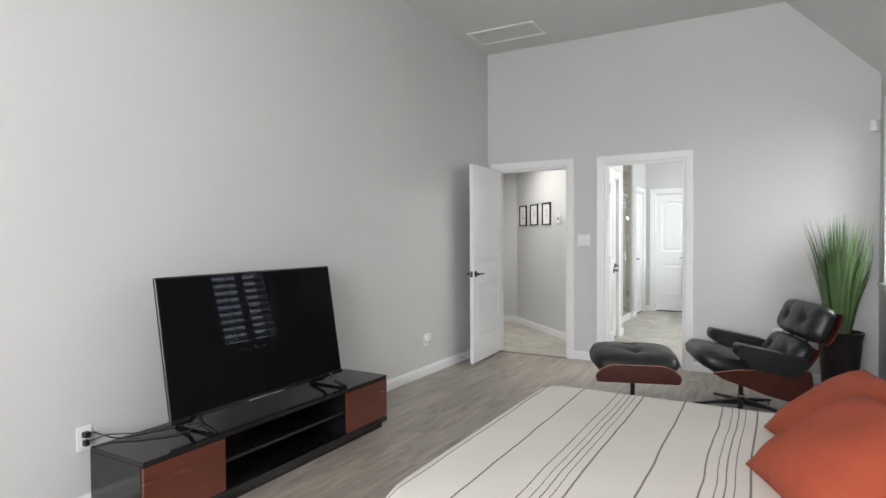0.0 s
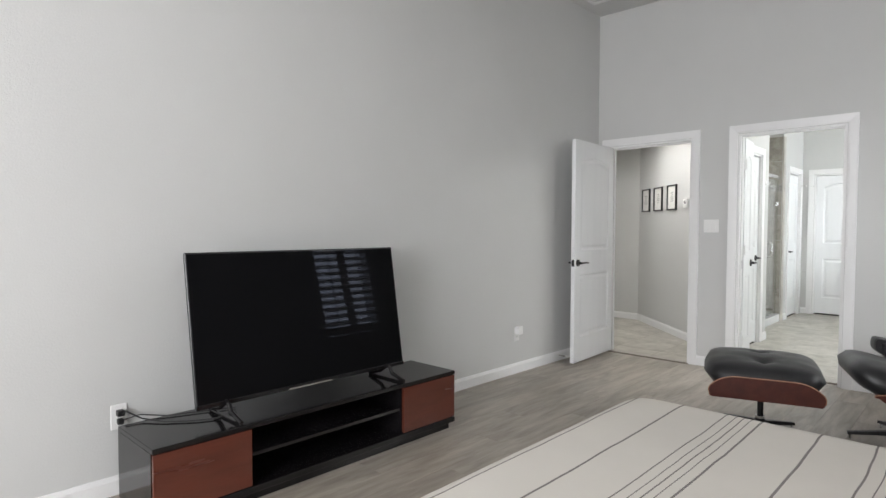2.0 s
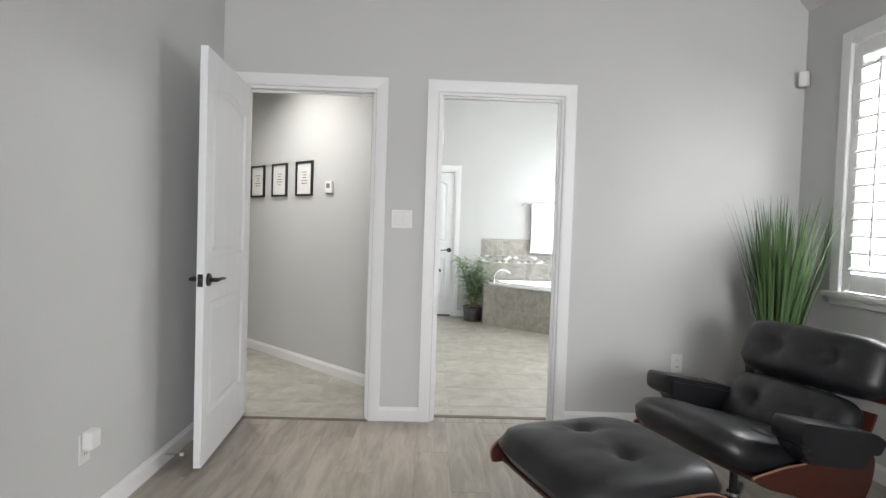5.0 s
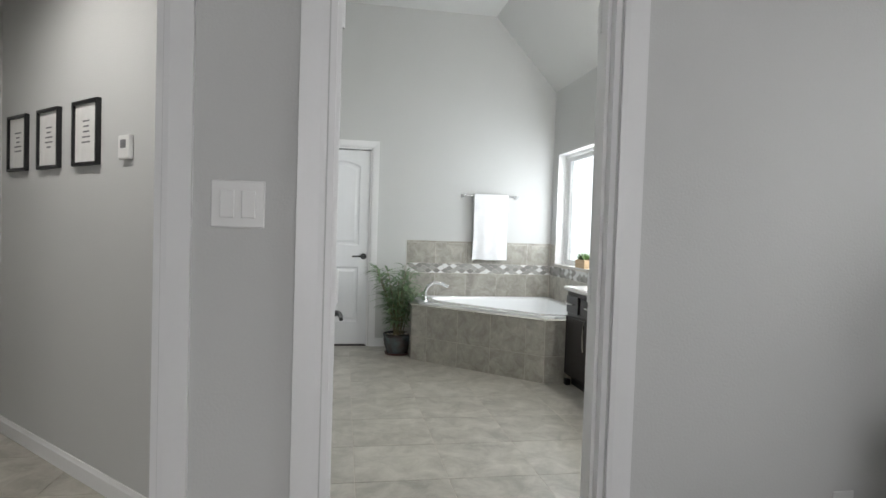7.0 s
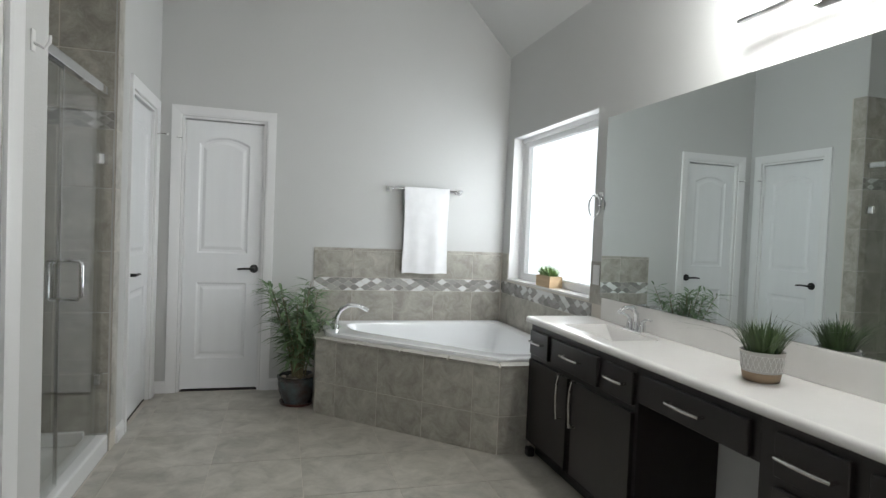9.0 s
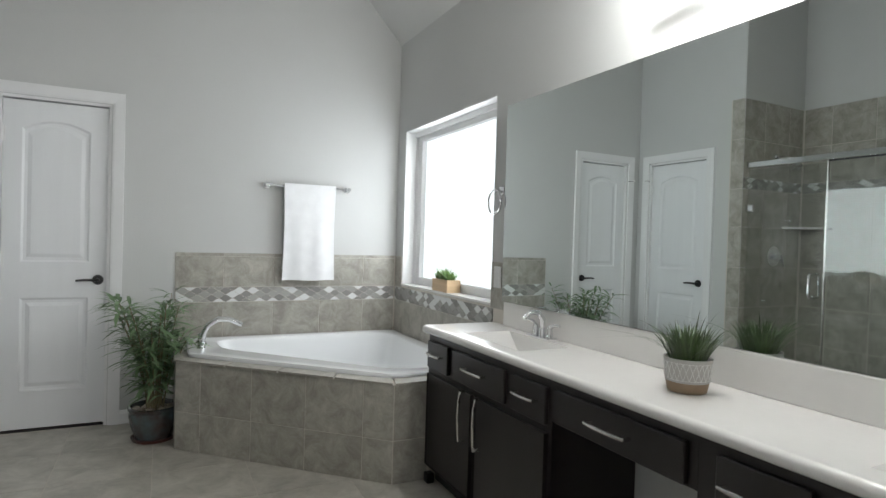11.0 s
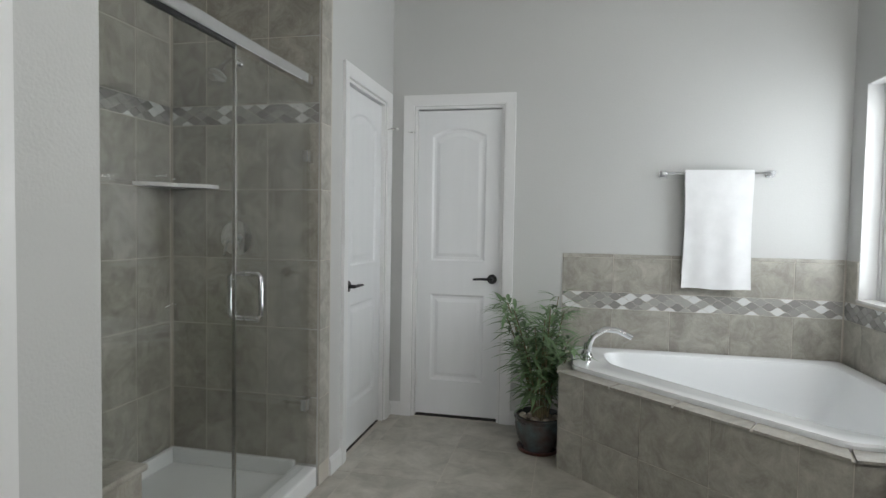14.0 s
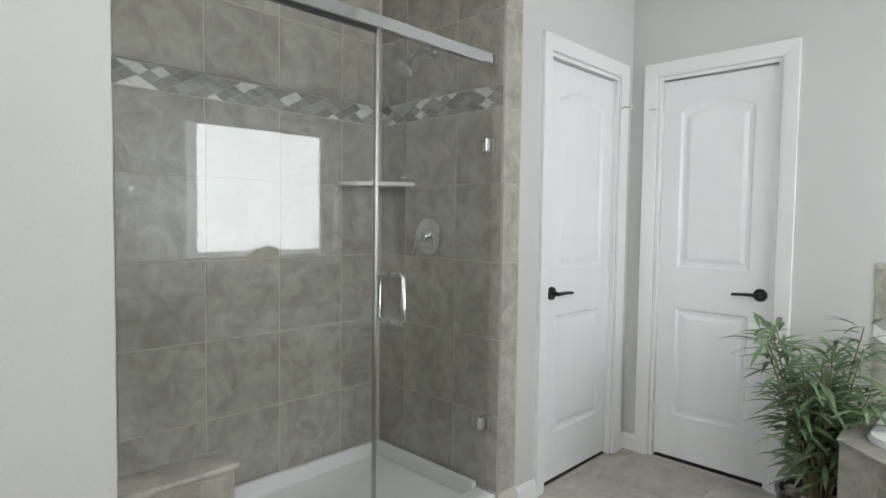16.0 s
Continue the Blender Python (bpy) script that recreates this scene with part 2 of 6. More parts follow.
def boxes(*specs, bevel=0.0, segs=1):
    bm = bmesh.new()
    for s in specs:
        box(bm, *s, bevel=bevel, segs=segs)
    return bm


def prism(bm, pts, z0, z1, m=None):
    """A flat outline in x, y raised from z0 to z1, then moved by m."""
    lo = [bm.verts.new((x, y, z0)) for x, y in pts]
    hi = [bm.verts.new((x, y, z1)) for x, y in pts]
    fs = [bm.faces.new(lo[::-1]), bm.faces.new(hi)]
    n = len(pts)
    for i in range(n):
        fs.append(bm.faces.new((lo[i], lo[(i + 1) % n], hi[(i + 1) % n], hi[i])))
    bmesh.ops.recalc_face_normals(bm, faces=fs)
    if m is not None:
        bmesh.ops.transform(bm, matrix=m, verts=lo + hi)
    return bm


def cyl(bm, p, q, r, r2=None, n=16):
    p, q = Vector(p), Vector(q)
    d = q - p
    m = Matrix.Translation((p + q) / 2) @ d.to_track_quat("Z", "Y").to_matrix().to_4x4()
    bmesh.ops.create_cone(bm, cap_ends=True, segments=n, radius1=r, radius2=r if r2 is None else r2, depth=d.length, matrix=m)
    return bm


def tube(bm, pts, r, n=10, r_end=None):
    """A round bar along the points."""
    pts = [Vector(p) for p in pts]
    rings = []
    up = Vector((0.13, 0.21, 0.97))
    for i, p in enumerate(pts):
        d = (pts[min(i + 1, len(pts) - 1)] - pts[max(i - 1, 0)]).normalized()
        a = d.cross(up)
        if a.length < 1e-3:
            a = d.cross(Vector((1, 0, 0)))
        a.normalize()
        c = d.cross(a)
        rad = r if r_end is None else r + (r_end - r) * i / (len(pts) - 1)
        rings.append([bm.verts.new(p + rad * (math.cos(t) * a + math.sin(t) * c)) for t in (2 * math.pi * k / n for k in range(n))])
    for u, v in zip(rings, rings[1:]):
        for k in range(n):
            bm.faces.new((u[k], u[(k + 1) % n], v[(k + 1) % n], v[k]))
    bm.faces.new(rings[0][::-1])
    bm.faces.new(rings[-1])
    return bm


def lathe(bm, profile, n=32, at=(0, 0, 0)):
    """A turned shape from (radius, height) pairs."""
    rings = []
    for r, z in profile:
        rings.append([bm.verts.new((at[0] + r * math.cos(2 * math.pi * k / n), at[1] + r * math.sin(2 * math.pi * k / n), at[2] + z)) for k in range(n)])
    for u, v in zip(rings, rings[1:]):
        for k in range(n):
            bm.faces.new((u[k], u[(k + 1) % n], v[(k + 1) % n], v[k]))
    bm.faces.new(rings[0][::-1])
    bm.faces.new(rings[-1])
    return bm


def mesh_of(name, bm, material, smooth=False):
    me = bpy.data.meshes.new(name)
    bmesh.ops.recalc_face_normals(bm, faces=bm.faces)
    bm.to_mesh(me)
    bm.free()
    for mt in (material if isinstance(material, (list, tuple)) else [material]):
        me.materials.append(mt)
    if smooth:
        for p in me.polygons:
            p.use_smooth = True
        me.set_sharp_from_angle(angle=radians(smooth if smooth is not True else 40))
    return me


def part(name, bm, material, parent, label="", smooth=False):
    ob = new(name, mesh_of(name, bm, material, smooth))
    ob.parent = parent
    return tagged(ob, label) if label else ob


def piece(name, me, parent, loc):
    ob = new(name, me)
    ob.parent = parent
    ob.location = loc
    return ob


def thing(name, m, label, category, group=""):
    ob = new(name)
    ob.empty_display_size = 0.1
    ob.matrix_world = m
    return tagged(ob, label, category, group)


def setting(name, bm, material, label="", category="", smooth=False):
    ob = new(name, mesh_of(name, bm, material, smooth))
    return tagged(ob, label, category, kind="structure")


def at(x, y, z=0.0, rz=0.0):
    return pose(x, y, z, 0, 0, rz)


def rounded(pts, radius, n=6):
    """An outline with its corners rounded."""
    out = []
    k = len(pts)
    for i in range(k):
        p, a, c = Vector(pts[i]), Vector(pts[i - 1]), Vector(pts[(i + 1) % k])
        r = radius[i] if isinstance(radius, (list, tuple)) else radius
        u, v = (a - p).normalized(), (c - p).normalized()
        s, e2 = p + u * r, p + v * r
        for j in range(n + 1):
            t = j / n
            q = (1 - t) ** 2 * s + 2 * t * (1 - t) * p + t * t * e2
            out.append((q.x, q.y))
    return out


# ---- plan ----
TVX, BEDR, DOORY, BACKY = -2.528, 1.077, 5.785, -2.4   # bedroom walls
BCEIL = 3.37
WIN = 1.055                                            # bath window and vanity wall
FARY, BATHN, DBX, CLX = 10.243, 5.905, -1.625, -1.422     # bath walls
SHB, SHS, SHL = -2.434, 9.135, 7.612                    # shower back, side, other side
T = 0.115
HB = 3.48                                              # bath flat ceiling

# floors
setting("floor", boxes((TVX - T, BACKY - T, -0.12, BEDR + T, BATHN - 0.036, -0.012)), GAP, "grey-brown wood-look laminate plank floor", "floor")
setting("floor_bath", boxes((SHB - T, BATHN - 0.036, -0.12, WIN + T, FARY + T, -0.002)), GROUT, "beige stone-look ceramic tile floor", "floor")
setting("floor_hall", boxes((-4.6, DOORY + 0.0, -0.11, CLX - T, 8.6, -0.002)), GROUT, "beige stone-look ceramic tile hall floor", "floor")
setting("threshold", boxes((-2.405, DOORY - 0.03, -0.005, -1.595, DOORY + 0.012, 0.003), (-1.20, BATHN - 0.035, -0.005, -0.41, BATHN + 0.01, 0.003)), GAP, "thin brown floor transition strip in the doorways", "threshold")

# door wall between bedroom and hall / bath
D1A, D1B, D2A, D2B, DH, DHB = -2.405, -1.595, -1.205, -0.43, 2.052, 2.032
wall_door = setting("wall_north", boxes(
    (TVX, DOORY, 0, D1A, BATHN, BCEIL + 0.2), (D1B, DOORY, 0, D2A, BATHN, BCEIL + 0.2), (D2B, DOORY, 0, BEDR, BATHN, BCEIL + 0.2),
    (D1A, DOORY, DH, D1B, BATHN, BCEIL + 0.2), (D2A, DOORY, DH, D2B, BATHN, BCEIL + 0.2)), PAINT, "light grey painted wall with two white-cased doorways", "wall")
setting("wall_west", boxes((TVX - T, BACKY, 0, TVX, BATHN, BCEIL + 0.2)), PAINT, "light grey painted wall behind the television", "wall")
BW = (4.44, 5.37, 0.935, 2.31)
setting("wall_east", boxes(
    (BEDR, BACKY, 0, BEDR + T, BW[0], 3.0), (BEDR, BW[1], 0, BEDR + T, BATHN, 3.0),
    (BEDR, BW[0], 0, BEDR + T, BW[1], BW[2]), (BEDR, BW[0], BW[3], BEDR + T, BW[1], 3.0)), PAINT, "light grey painted wall with a shuttered window", "wall")
BX = (-1.22, 0.98, 0.9, 2.4)
setting("wall_south", boxes(
    (TVX - T, BACKY - T, 0, BX[0], BACKY, BCEIL + 0.2), (BX[1], BACKY - T, 0, BEDR + T, BACKY, BCEIL + 0.2),
    (BX[0], BACKY - T, 0, BX[1], BACKY, BX[2]), (BX[0], BACKY - T, BX[3], BX[1], BACKY, BCEIL + 0.2)), PAINT, "light grey painted wall with a window opening", "wall")


def vault(y0, y1, x0, x1, flat, side, knee):
    """Flat ceiling that slopes down to the outside wall."""
    bm = bmesh.new()
    prism(bm, [(x0, flat), (knee, flat), (x1, side), (x1, side + 0.1), (knee + 0.04, flat + 0.12), (x0, flat + 0.12)], y0, y1)
    bmesh.ops.transform(bm, matrix=Matrix(((1, 0, 0, 0), (0, 0, 1, 0), (0, 1, 0, 0), (0, 0, 0, 1))), verts=bm.verts)
    return bm


setting("ceiling", vault(BACKY - T, DOORY, TVX - T, BEDR + T, BCEIL, 2.514, 0.39), CEIL, "white painted vaulted bedroom ceiling", "ceiling")
setting("ceiling_bath", vault(BATHN, FARY + T, SHB - T, WIN + T, HB, 2.62, 0.365), CEIL, "white painted vaulted bathroom ceiling", "ceiling")

# bath walls
WY = (8.785, 10.10, 0.90, 2.055)
setting("wall_bath_east", boxes(
    (WIN, BATHN, 0, WIN + T + 0.03, WY[0], 2.9), (WIN, WY[1], 0, WIN + T + 0.03, FARY + T, 2.9),
    (WIN, WY[0], 0, WIN + T + 0.03, WY[1], WY[2]), (WIN, WY[0], WY[3], WIN + T + 0.03, WY[1], 2.9)), PAINT, "light grey painted bathroom wall with a window and mirror", "wall")
DA, DB, DC = (-1.472, -0.890), (9.463, 10.106), (6.575, 7.338)
setting("wall_bath_north", boxes(
    (SHB - T, FARY, 0, DA[0], FARY + T, HB + 0.1), (DA[1], FARY, 0, WIN, FARY + T, HB + 0.1), (DA[0], FARY, DHB, DA[1], FARY + T, HB + 0.1)), PAINT, "light grey painted bathroom wall with a closed door", "wall")
setting("wall_bath_west", boxes(
    (DBX - T, SHS, 0, DBX, DB[0], HB + 0.1), (DBX - T, DB[1], 0, DBX, FARY, HB + 0.1), (DBX - T, DB[0], DHB, DBX, DB[1], HB + 0.1)), PAINT, "light grey painted wall with a closed door", "wall")
setting("wall_closet", boxes(
    (CLX - T, BATHN, 0, CLX, DC[0], HB + 0.1), (CLX - T, DC[1], 0, CLX, SHL, HB + 0.1), (CLX - T, DC[0], DHB, CLX, DC[1], HB + 0.1)), PAINT, "light grey textured painted wall beside the shower", "wall")
shower_wall = setting("wall_shower", boxes(
    (SHB - T, SHL - T, 0, SHB, SHS + T, HB + 0.1), (SHB, SHS, 0, DBX - T, SHS + T, HB + 0.1), (SHB, SHL - T, 0, CLX - T, SHL, HB + 0.1)), GROUT, "shower wall clad in beige stone-look tiles", "wall")
setting("wall_shower_top", boxes((SHB + 0.0, SHL, 2.475, SHB + 0.006, SHS, HB), (SHB, SHS - 0.006, 2.475, DBX - 0.002, SHS, HB), (SHB, SHL, 2.475, CLX - T, SHL + 0.006, HB)), PAINT, "grey painted wall above the shower tiles", "wall")
setting("wall_behind_doors", boxes((DA[0] - 0.1, FARY + T + 0.25, 0, DA[1] + 0.1, FARY + T + 0.3, 2.3), (DBX - 0.5, DB[0] - 0.1, 0, DBX - 0.45, DB[1] + 0.1, 2.3),
    (DA[0] - 0.1, FARY + T, 2.2, DA[1] + 0.1, FARY + T + 0.3, 2.3), (DA[0] - 0.1, FARY + T, -0.1, DA[1] + 0.1, FARY + T + 0.3, -0.02), (DA[0] - 0.15, FARY + T, 0, DA[0] - 0.1, FARY + T + 0.3, 2.3), (DA[1] + 0.1, FARY + T, 0, DA[1] + 0.15, FARY + T + 0.3, 2.3)), PAINT, "plain closing wall", "wall")

# hall
setting("wall_hall", prism(bmesh.new(), [(-1.50, 6.36), (-3.06, 7.92), (-4.6, 7.92), (-4.6, 8.04), (-3.01, 8.04), (-1.42, 6.45)], 0, 2.75), PAINT, "light grey hall wall set at an angle, with three pictures", "wall")
setting("wall_hall_end", boxes((-4.7, DOORY, 0, -4.6, 8.04, 2.75), (-4.6, DOORY, 0, TVX - T, BATHN, 2.75), (-1.63, BATHN, 0, CLX - T + 0.001, 6.60, 2.75)), PAINT, "light grey hall wall", "wall")
setting("ceiling_hall", boxes((-4.7, BATHN, 2.75, CLX - T, 8.1, 2.85)), CEIL, "white painted hall ceiling", "ceiling")

# baseboards
BB, BT = 0.088, 0.014


def skirting(name, runs):
    bm = bmesh.new()
    for x0, y0, x1, y1 in runs:
        d = Vector((x1 - x0, y1 - y0))
        n = Vector((d.y, -d.x)).normalized()
        ln = d.length
        m = Matrix.Translation((x0, y0, 0)) @ Matrix.Rotation(math.atan2(d.y, d.x), 4, "Z") @ Matrix(((0, 0, 1, 0), (-1, 0, 0, 0), (0, 1, 0, 0), (0, 0, 0, 1)))
        prism(bm, [(0, 0.001), (BT, 0.001), (BT, BB - 0.02), (BT * 0.7, BB - 0.012), (BT * 0.45, BB), (0, BB)], 0, ln, m)
    return setting(name, bm, TRIM, "white painted baseboard", "baseboard")


# each run keeps the room on its right hand
skirting("baseboard", [(TVX, BACKY, TVX, DOORY), (D1B + 0.07, DOORY, D2A - 0.07, DOORY), (D2B + 0.07, DOORY, BEDR, DOORY), (BEDR, DOORY, BEDR, BACKY), (BEDR, BACKY, TVX, BACKY)])
skirting("baseboard_bath", [(DBX, SHS + 0.115, DBX, DB[0] - 0.07), (DBX, DB[1] + 0.07, DBX, FARY), (DBX, FARY, DA[0] - 0.07, FARY), (DA[1] + 0.07, FARY, -0.515, FARY), (CLX, DC[1] + 0.07, CLX, SHL)])
skirting("baseboard_hall", [(-4.6, 7.92, -3.06, 7.92), (-3.06, 7.92, -1.50, 6.36)])

# ---- doors ----


def casing(name, m, w, h, label="white painted door casing"):
    """Mitred trim round an opening: local x along the wall, room on -y."""
    bm = bmesh.new()
    c = 0.068
    prof = [(0, 0), (0, -0.011), (0.014, -0.014), (0.05, -0.017), (c, -0.018), (c, 0)]
    rings = []
    for fx, fz, at_floor in ((-1, 0, 1), (-1, 1, 0), (1, 1, 0), (1, 0, 1)):
        base = Vector((0 if fx < 0 else w, 0, h if fz else 0.0))
        ring = [bm.verts.new(base + Vector((fx * (p + 0.004), q, (p + 0.004) if fz else 0))) for p, q in prof]
        rings.append(ring)
    for u, v in zip(rings, rings[1:]):
        for k in range(len(prof)):
            bm.faces.new((u[k], u[(k + 1) % 6], v[(k + 1) % 6], v[k]))
    bm.faces.new(rings[0])
    bm.faces.new(rings[-1][::-1])
    bmesh.ops.transform(bm, matrix=m, verts=bm.verts)
    return setting(name, bm, TRIM, label, "door casing")


def jamb(name, m, w, h, depth, stop=0.06, head=True):
    """Lining of an opening: local x along the wall, y into it."""
    bm = boxes((-0.001, 0.002, 0, 0.016, depth - 0.002, h), (w - 0.016, 0.002, 0, w + 0.001, depth - 0.002, h), (0.016, 0.002, h - 0.016, w - 0.016, depth - 0.002, h + 0.001),
               (0.016, stop, 0, 0.027, stop + 0.03, h - 0.016), (w - 0.027, stop, 0, w - 0.016, stop + 0.03, h - 0.016), *([(0.027, stop, h - 0.027, w - 0.027, stop + 0.03, h - 0.016)] if head else []))
    bmesh.ops.transform(bm, matrix=m, verts=bm.verts)
    return setting(name, bm, TRIM, "white painted door jamb with stop", "door frame")


def arch(x0, x1, z, rise, n=10):
    """Points of a shallow arch from x1 to x0."""
    return [(x1 + (x0 - x1) * k / n, z + rise * (1 - (2 * k / n - 1) ** 2)) for k in range(n + 1)]


STAND_UP = Matrix(((1, 0, 0, 0), (0, 0, -1, 0), (0, 1, 0, 0), (0, 0, 0, 1)))    # outline x, y -> x, z; depth -> -y


def lever(parent, x, z, side, reach, y):
    """A lever handle with its round rose; reach is the way that the lever points."""
    bm = bmesh.new()
    cyl(bm, (x, y, z), (x, y + side * 0.010, z), 0.032, 0.030, 24)
    cyl(bm, (x, y + side * 0.010, z), (x, y + side * 0.045, z), 0.011, 0.010, 14)
    tube(bm, [(x - reach * 0.008, y + side * 0.045, z), (x + reach * 0.03, y + side * 0.050, z + 0.002), (x + reach * 0.07, y + side * 0.050, z + 0.002), (x + reach * 0.115, y + side * 0.047, z - 0.002)], 0.0095, 10, 0.0065)
    return part("lever_handle", bm, BLACK, parent, "matt black lever handle", smooth=35)


def door(name, m, w, label, handle_x, latch_edge=None, sides=(-1, 1), hinge_side=0, arch_top=True, top=2.008):
    """A moulded two-panel door: local x from 0 to w, front on -y, thickness 35 mm."""
    root = thing(name, m, label, "door")
    tagged(root, kind="structure")
    t, st = 0.035, 0.095 if w > 0.5 else 0.085
    z0, z1, z2, z3, zt = 0.245, 0.815, 1.035, 1.845, top
    rise = 0.05 if arch_top else 0.0
    bm = bmesh.new()
    for outline in ([(0, 0.019), (st, 0.019), (st, zt), (0, zt)], [(w - st, 0.019), (w, 0.019), (w, zt), (w - st, zt)],
                    [(st, 0.019), (w - st, 0.019), (w - st, z0), (st, z0)], [(st, z1), (w - st, z1), (w - st, z2), (st, z2)],
                    [(st, zt), (w - st, zt)][::-1] + [(st, z3)] + arch(st, w - st, z3, rise)[::-1][1:-1] + [(w - st, z3)]):
        prism(bm, outline, 0, t, STAND_UP @ Matrix.Translation((0, 0, -t)))
    part("slab", bm, DOORW, root)
    for nm, lo, hi, rs in (("lower_panel", z0, z1, 0.0), ("upper_panel", z2, z3, rise)):
        bm = bmesh.new()
        rings = []
        for sgn in (0, 1):
            rr = []
            for ins, dep in ((0.0, 0.0), (0.012, 0.009), (0.028, 0.010), (0.050, 0.003)):
                a, c = st + ins, w - st - ins
                pts = [(a, lo + ins), (c, lo + ins)] + arch(a, c, hi - ins, rs, 8)
                y = dep if sgn == 0 else t - dep
                rr.append([bm.verts.new((x, y, z)) for x, z in pts])
            rings.append(rr)
        for rr in rings:
            for u, v in zip(rr, rr[1:]):
                k = len(u)
                for i in range(k):
                    bm.faces.new((u[i], u[(i + 1) % k], v[(i + 1) % k], v[i]))
            bm.faces.new(rr[-1])
        part(nm, bm, DOORW, root)
    for sd in sides:
        reach = -1 if handle_x > w / 2 else 1
        lever(root, handle_x, 0.925, sd, reach, 0 if sd < 0 else t)
    if latch_edge is not None:
        bm = boxes((latch_edge - 0.0015, 0.005, 0.895, latch_edge + 0.0015, 0.030, 0.955))
        cyl(bm, (latch_edge, 0.0175, 0.925), (latch_edge + (0.012 if latch_edge > 0 else -0.012), 0.0175, 0.925), 0.008, None, 10)
        part("latch", bm, BLACK, root, "dark latch plate and bolt")
    hx = 0.0 if hinge_side == 0 else w
    hs = -1 if hinge_side == 0 else 1
    for z in (0.25, 1.05, 1.80):
        bm = cyl(bmesh.new(), (hx + hs * 0.003, -0.007, z - 0.045), (hx + hs * 0.003, -0.007, z + 0.045), 0.0065, None, 10)
        box(bm, hx + hs * 0.003 - 0.016, -0.0035, z - 0.044, hx + hs * 0.003 + 0.016, -0.0005, z + 0.044)
        part("hinge", bm, TRIM, root)
    return root


# bedroom door, swung open against the television wall
casing("door_trim_1", at(D1A, DOORY), D1B - D1A, DH)
jamb("door_frame_1", at(D1A, DOORY), D1B - D1A, DH, T)
door("door_1", Matrix.Translation((D1A + 0.012, DOORY - 0.012, 0)) @ Matrix.Rotation(radians(-86.5), 4, "Z"), 0.805, "white two-panel interior door standing open", 0.745, 0.805, top=2.034)
# bath door, swung open into the bathroom
casing("door_trim_2", at(D2A, DOORY), D2B - D2A, DH)
casing("door_trim_2", at(D2B, BATHN, 0, 180), D2B - D2A, DH)
casing("door_trim_1", at(D1B, BATHN, 0, 180), D1B - D1A, DH)
jamb("door_frame_2", at(D2A, DOORY), D2B - D2A, DH, T, 0.03)
door("door_2", Matrix.Translation((D2A + 0.020, BATHN + 0.012, 0)) @ Matrix.Rotation(radians(96), 4, "Z"), 0.395, "narrow white two-panel door leaf standing open into the bathroom", 0.338, 0.395, top=2.034)
for z in (0.26, 1.06, 1.84):
    hg = tagged(new("door_hinge"), "white painted hinge on the door jamb", "hinge", kind="structure")
    hx = D2B - 0.016
    part("hinge_leaf", boxes((hx - 0.0018, 5.842, z - 0.044, hx - 0.0003, 5.876, z + 0.044), (hx - 0.0018, 5.882, z - 0.044, hx - 0.0003, 5.9025, z + 0.044), bevel=0.0005), TRIM, hg)
    part("knuckle", cyl(bmesh.new(), (hx - 0.001, 5.879, z - 0.044), (hx - 0.001, 5.879, z + 0.044), 0.0032, None, 12), TRIM, hg)
part("strike_plate", boxes((D2A + 0.0165, DOORY + 0.07, 0.89, D2A + 0.0185, DOORY + 0.10, 0.96)), BLACK, tagged(new("door_hardware"), "dark strike plate on the jamb", "hardware", kind="structure"))
# closed doors of the bath
casing("door_trim_3", at(DA[0], FARY), DA[1] - DA[0], DHB)
jamb("door_frame_3", at(DA[0], FARY), DA[1] - DA[0], DHB, T, 0.062, False)
door("door_3", at(DA[0] + 0.019, FARY + 0.024), DA[1] - DA[0] - 0.038, "closed white two-panel door with black lever", 0.50, sides=(-1,), hinge_side=0)
casing("door_trim_4", at(DBX, DB[0], 0, 90), DB[1] - DB[0], DHB)
jamb("door_frame_4", at(DBX, DB[0], 0, 90), DB[1] - DB[0], DHB, T, 0.062, False)
door("door_4", at(DBX - 0.024, DB[0] + 0.019, 0, 90), DB[1] - DB[0] - 0.038, "closed white two-panel door with black lever", 0.055, sides=(-1,), hinge_side=1)
casing("door_trim_5", at(CLX, DC[0], 0, 90), DC[1] - DC[0], DHB)
jamb("door_frame_5", at(CLX, DC[0], 0, 90), DC[1] - DC[0], DHB, T, 0.062, False)
door("door_5", at(CLX - 0.024, DC[0] + 0.019, 0, 90), DC[1] - DC[0] - 0.038, "closed white two-panel closet door with black lever", 0.665, sides=(-1,), hinge_side=0)

# added closing panels, with the darkness behind the doors put into their colour
setting("shade_panel_3", boxes((DA[0] - 0.03, FARY + T + 0.002, -0.01, DA[1] + 0.03, FARY + T + 0.03, DHB + 0.06)), DOOR_SHADE, "added panel painted dark as the unlit space behind the door", "wall")
setting("shade_panel_4", boxes((DBX - T - 0.03, DB[0] - 0.03, -0.01, DBX - T - 0.002, DB[1] + 0.03, DHB + 0.06)), DOOR_SHADE, "added panel painted dark as the unlit space behind the door", "wall")

# shade under the closed doors, painted as dark strips on the floor
setting("under_door_shade", boxes((DA[0] + 0.017, FARY + 0.026, -0.001, DA[1] - 0.017, FARY + T, 0.004), (DBX - T, DB[0] + 0.017, -0.001, DBX - 0.026, DB[1] - 0.017, 0.004), (CLX - T, DC[0] + 0.017, -0.001, CLX - 0.026, DC[1] - 0.017, 0.004)), DOOR_SHADE, "dark strips painted as the shade under the closed doors", "carpet")
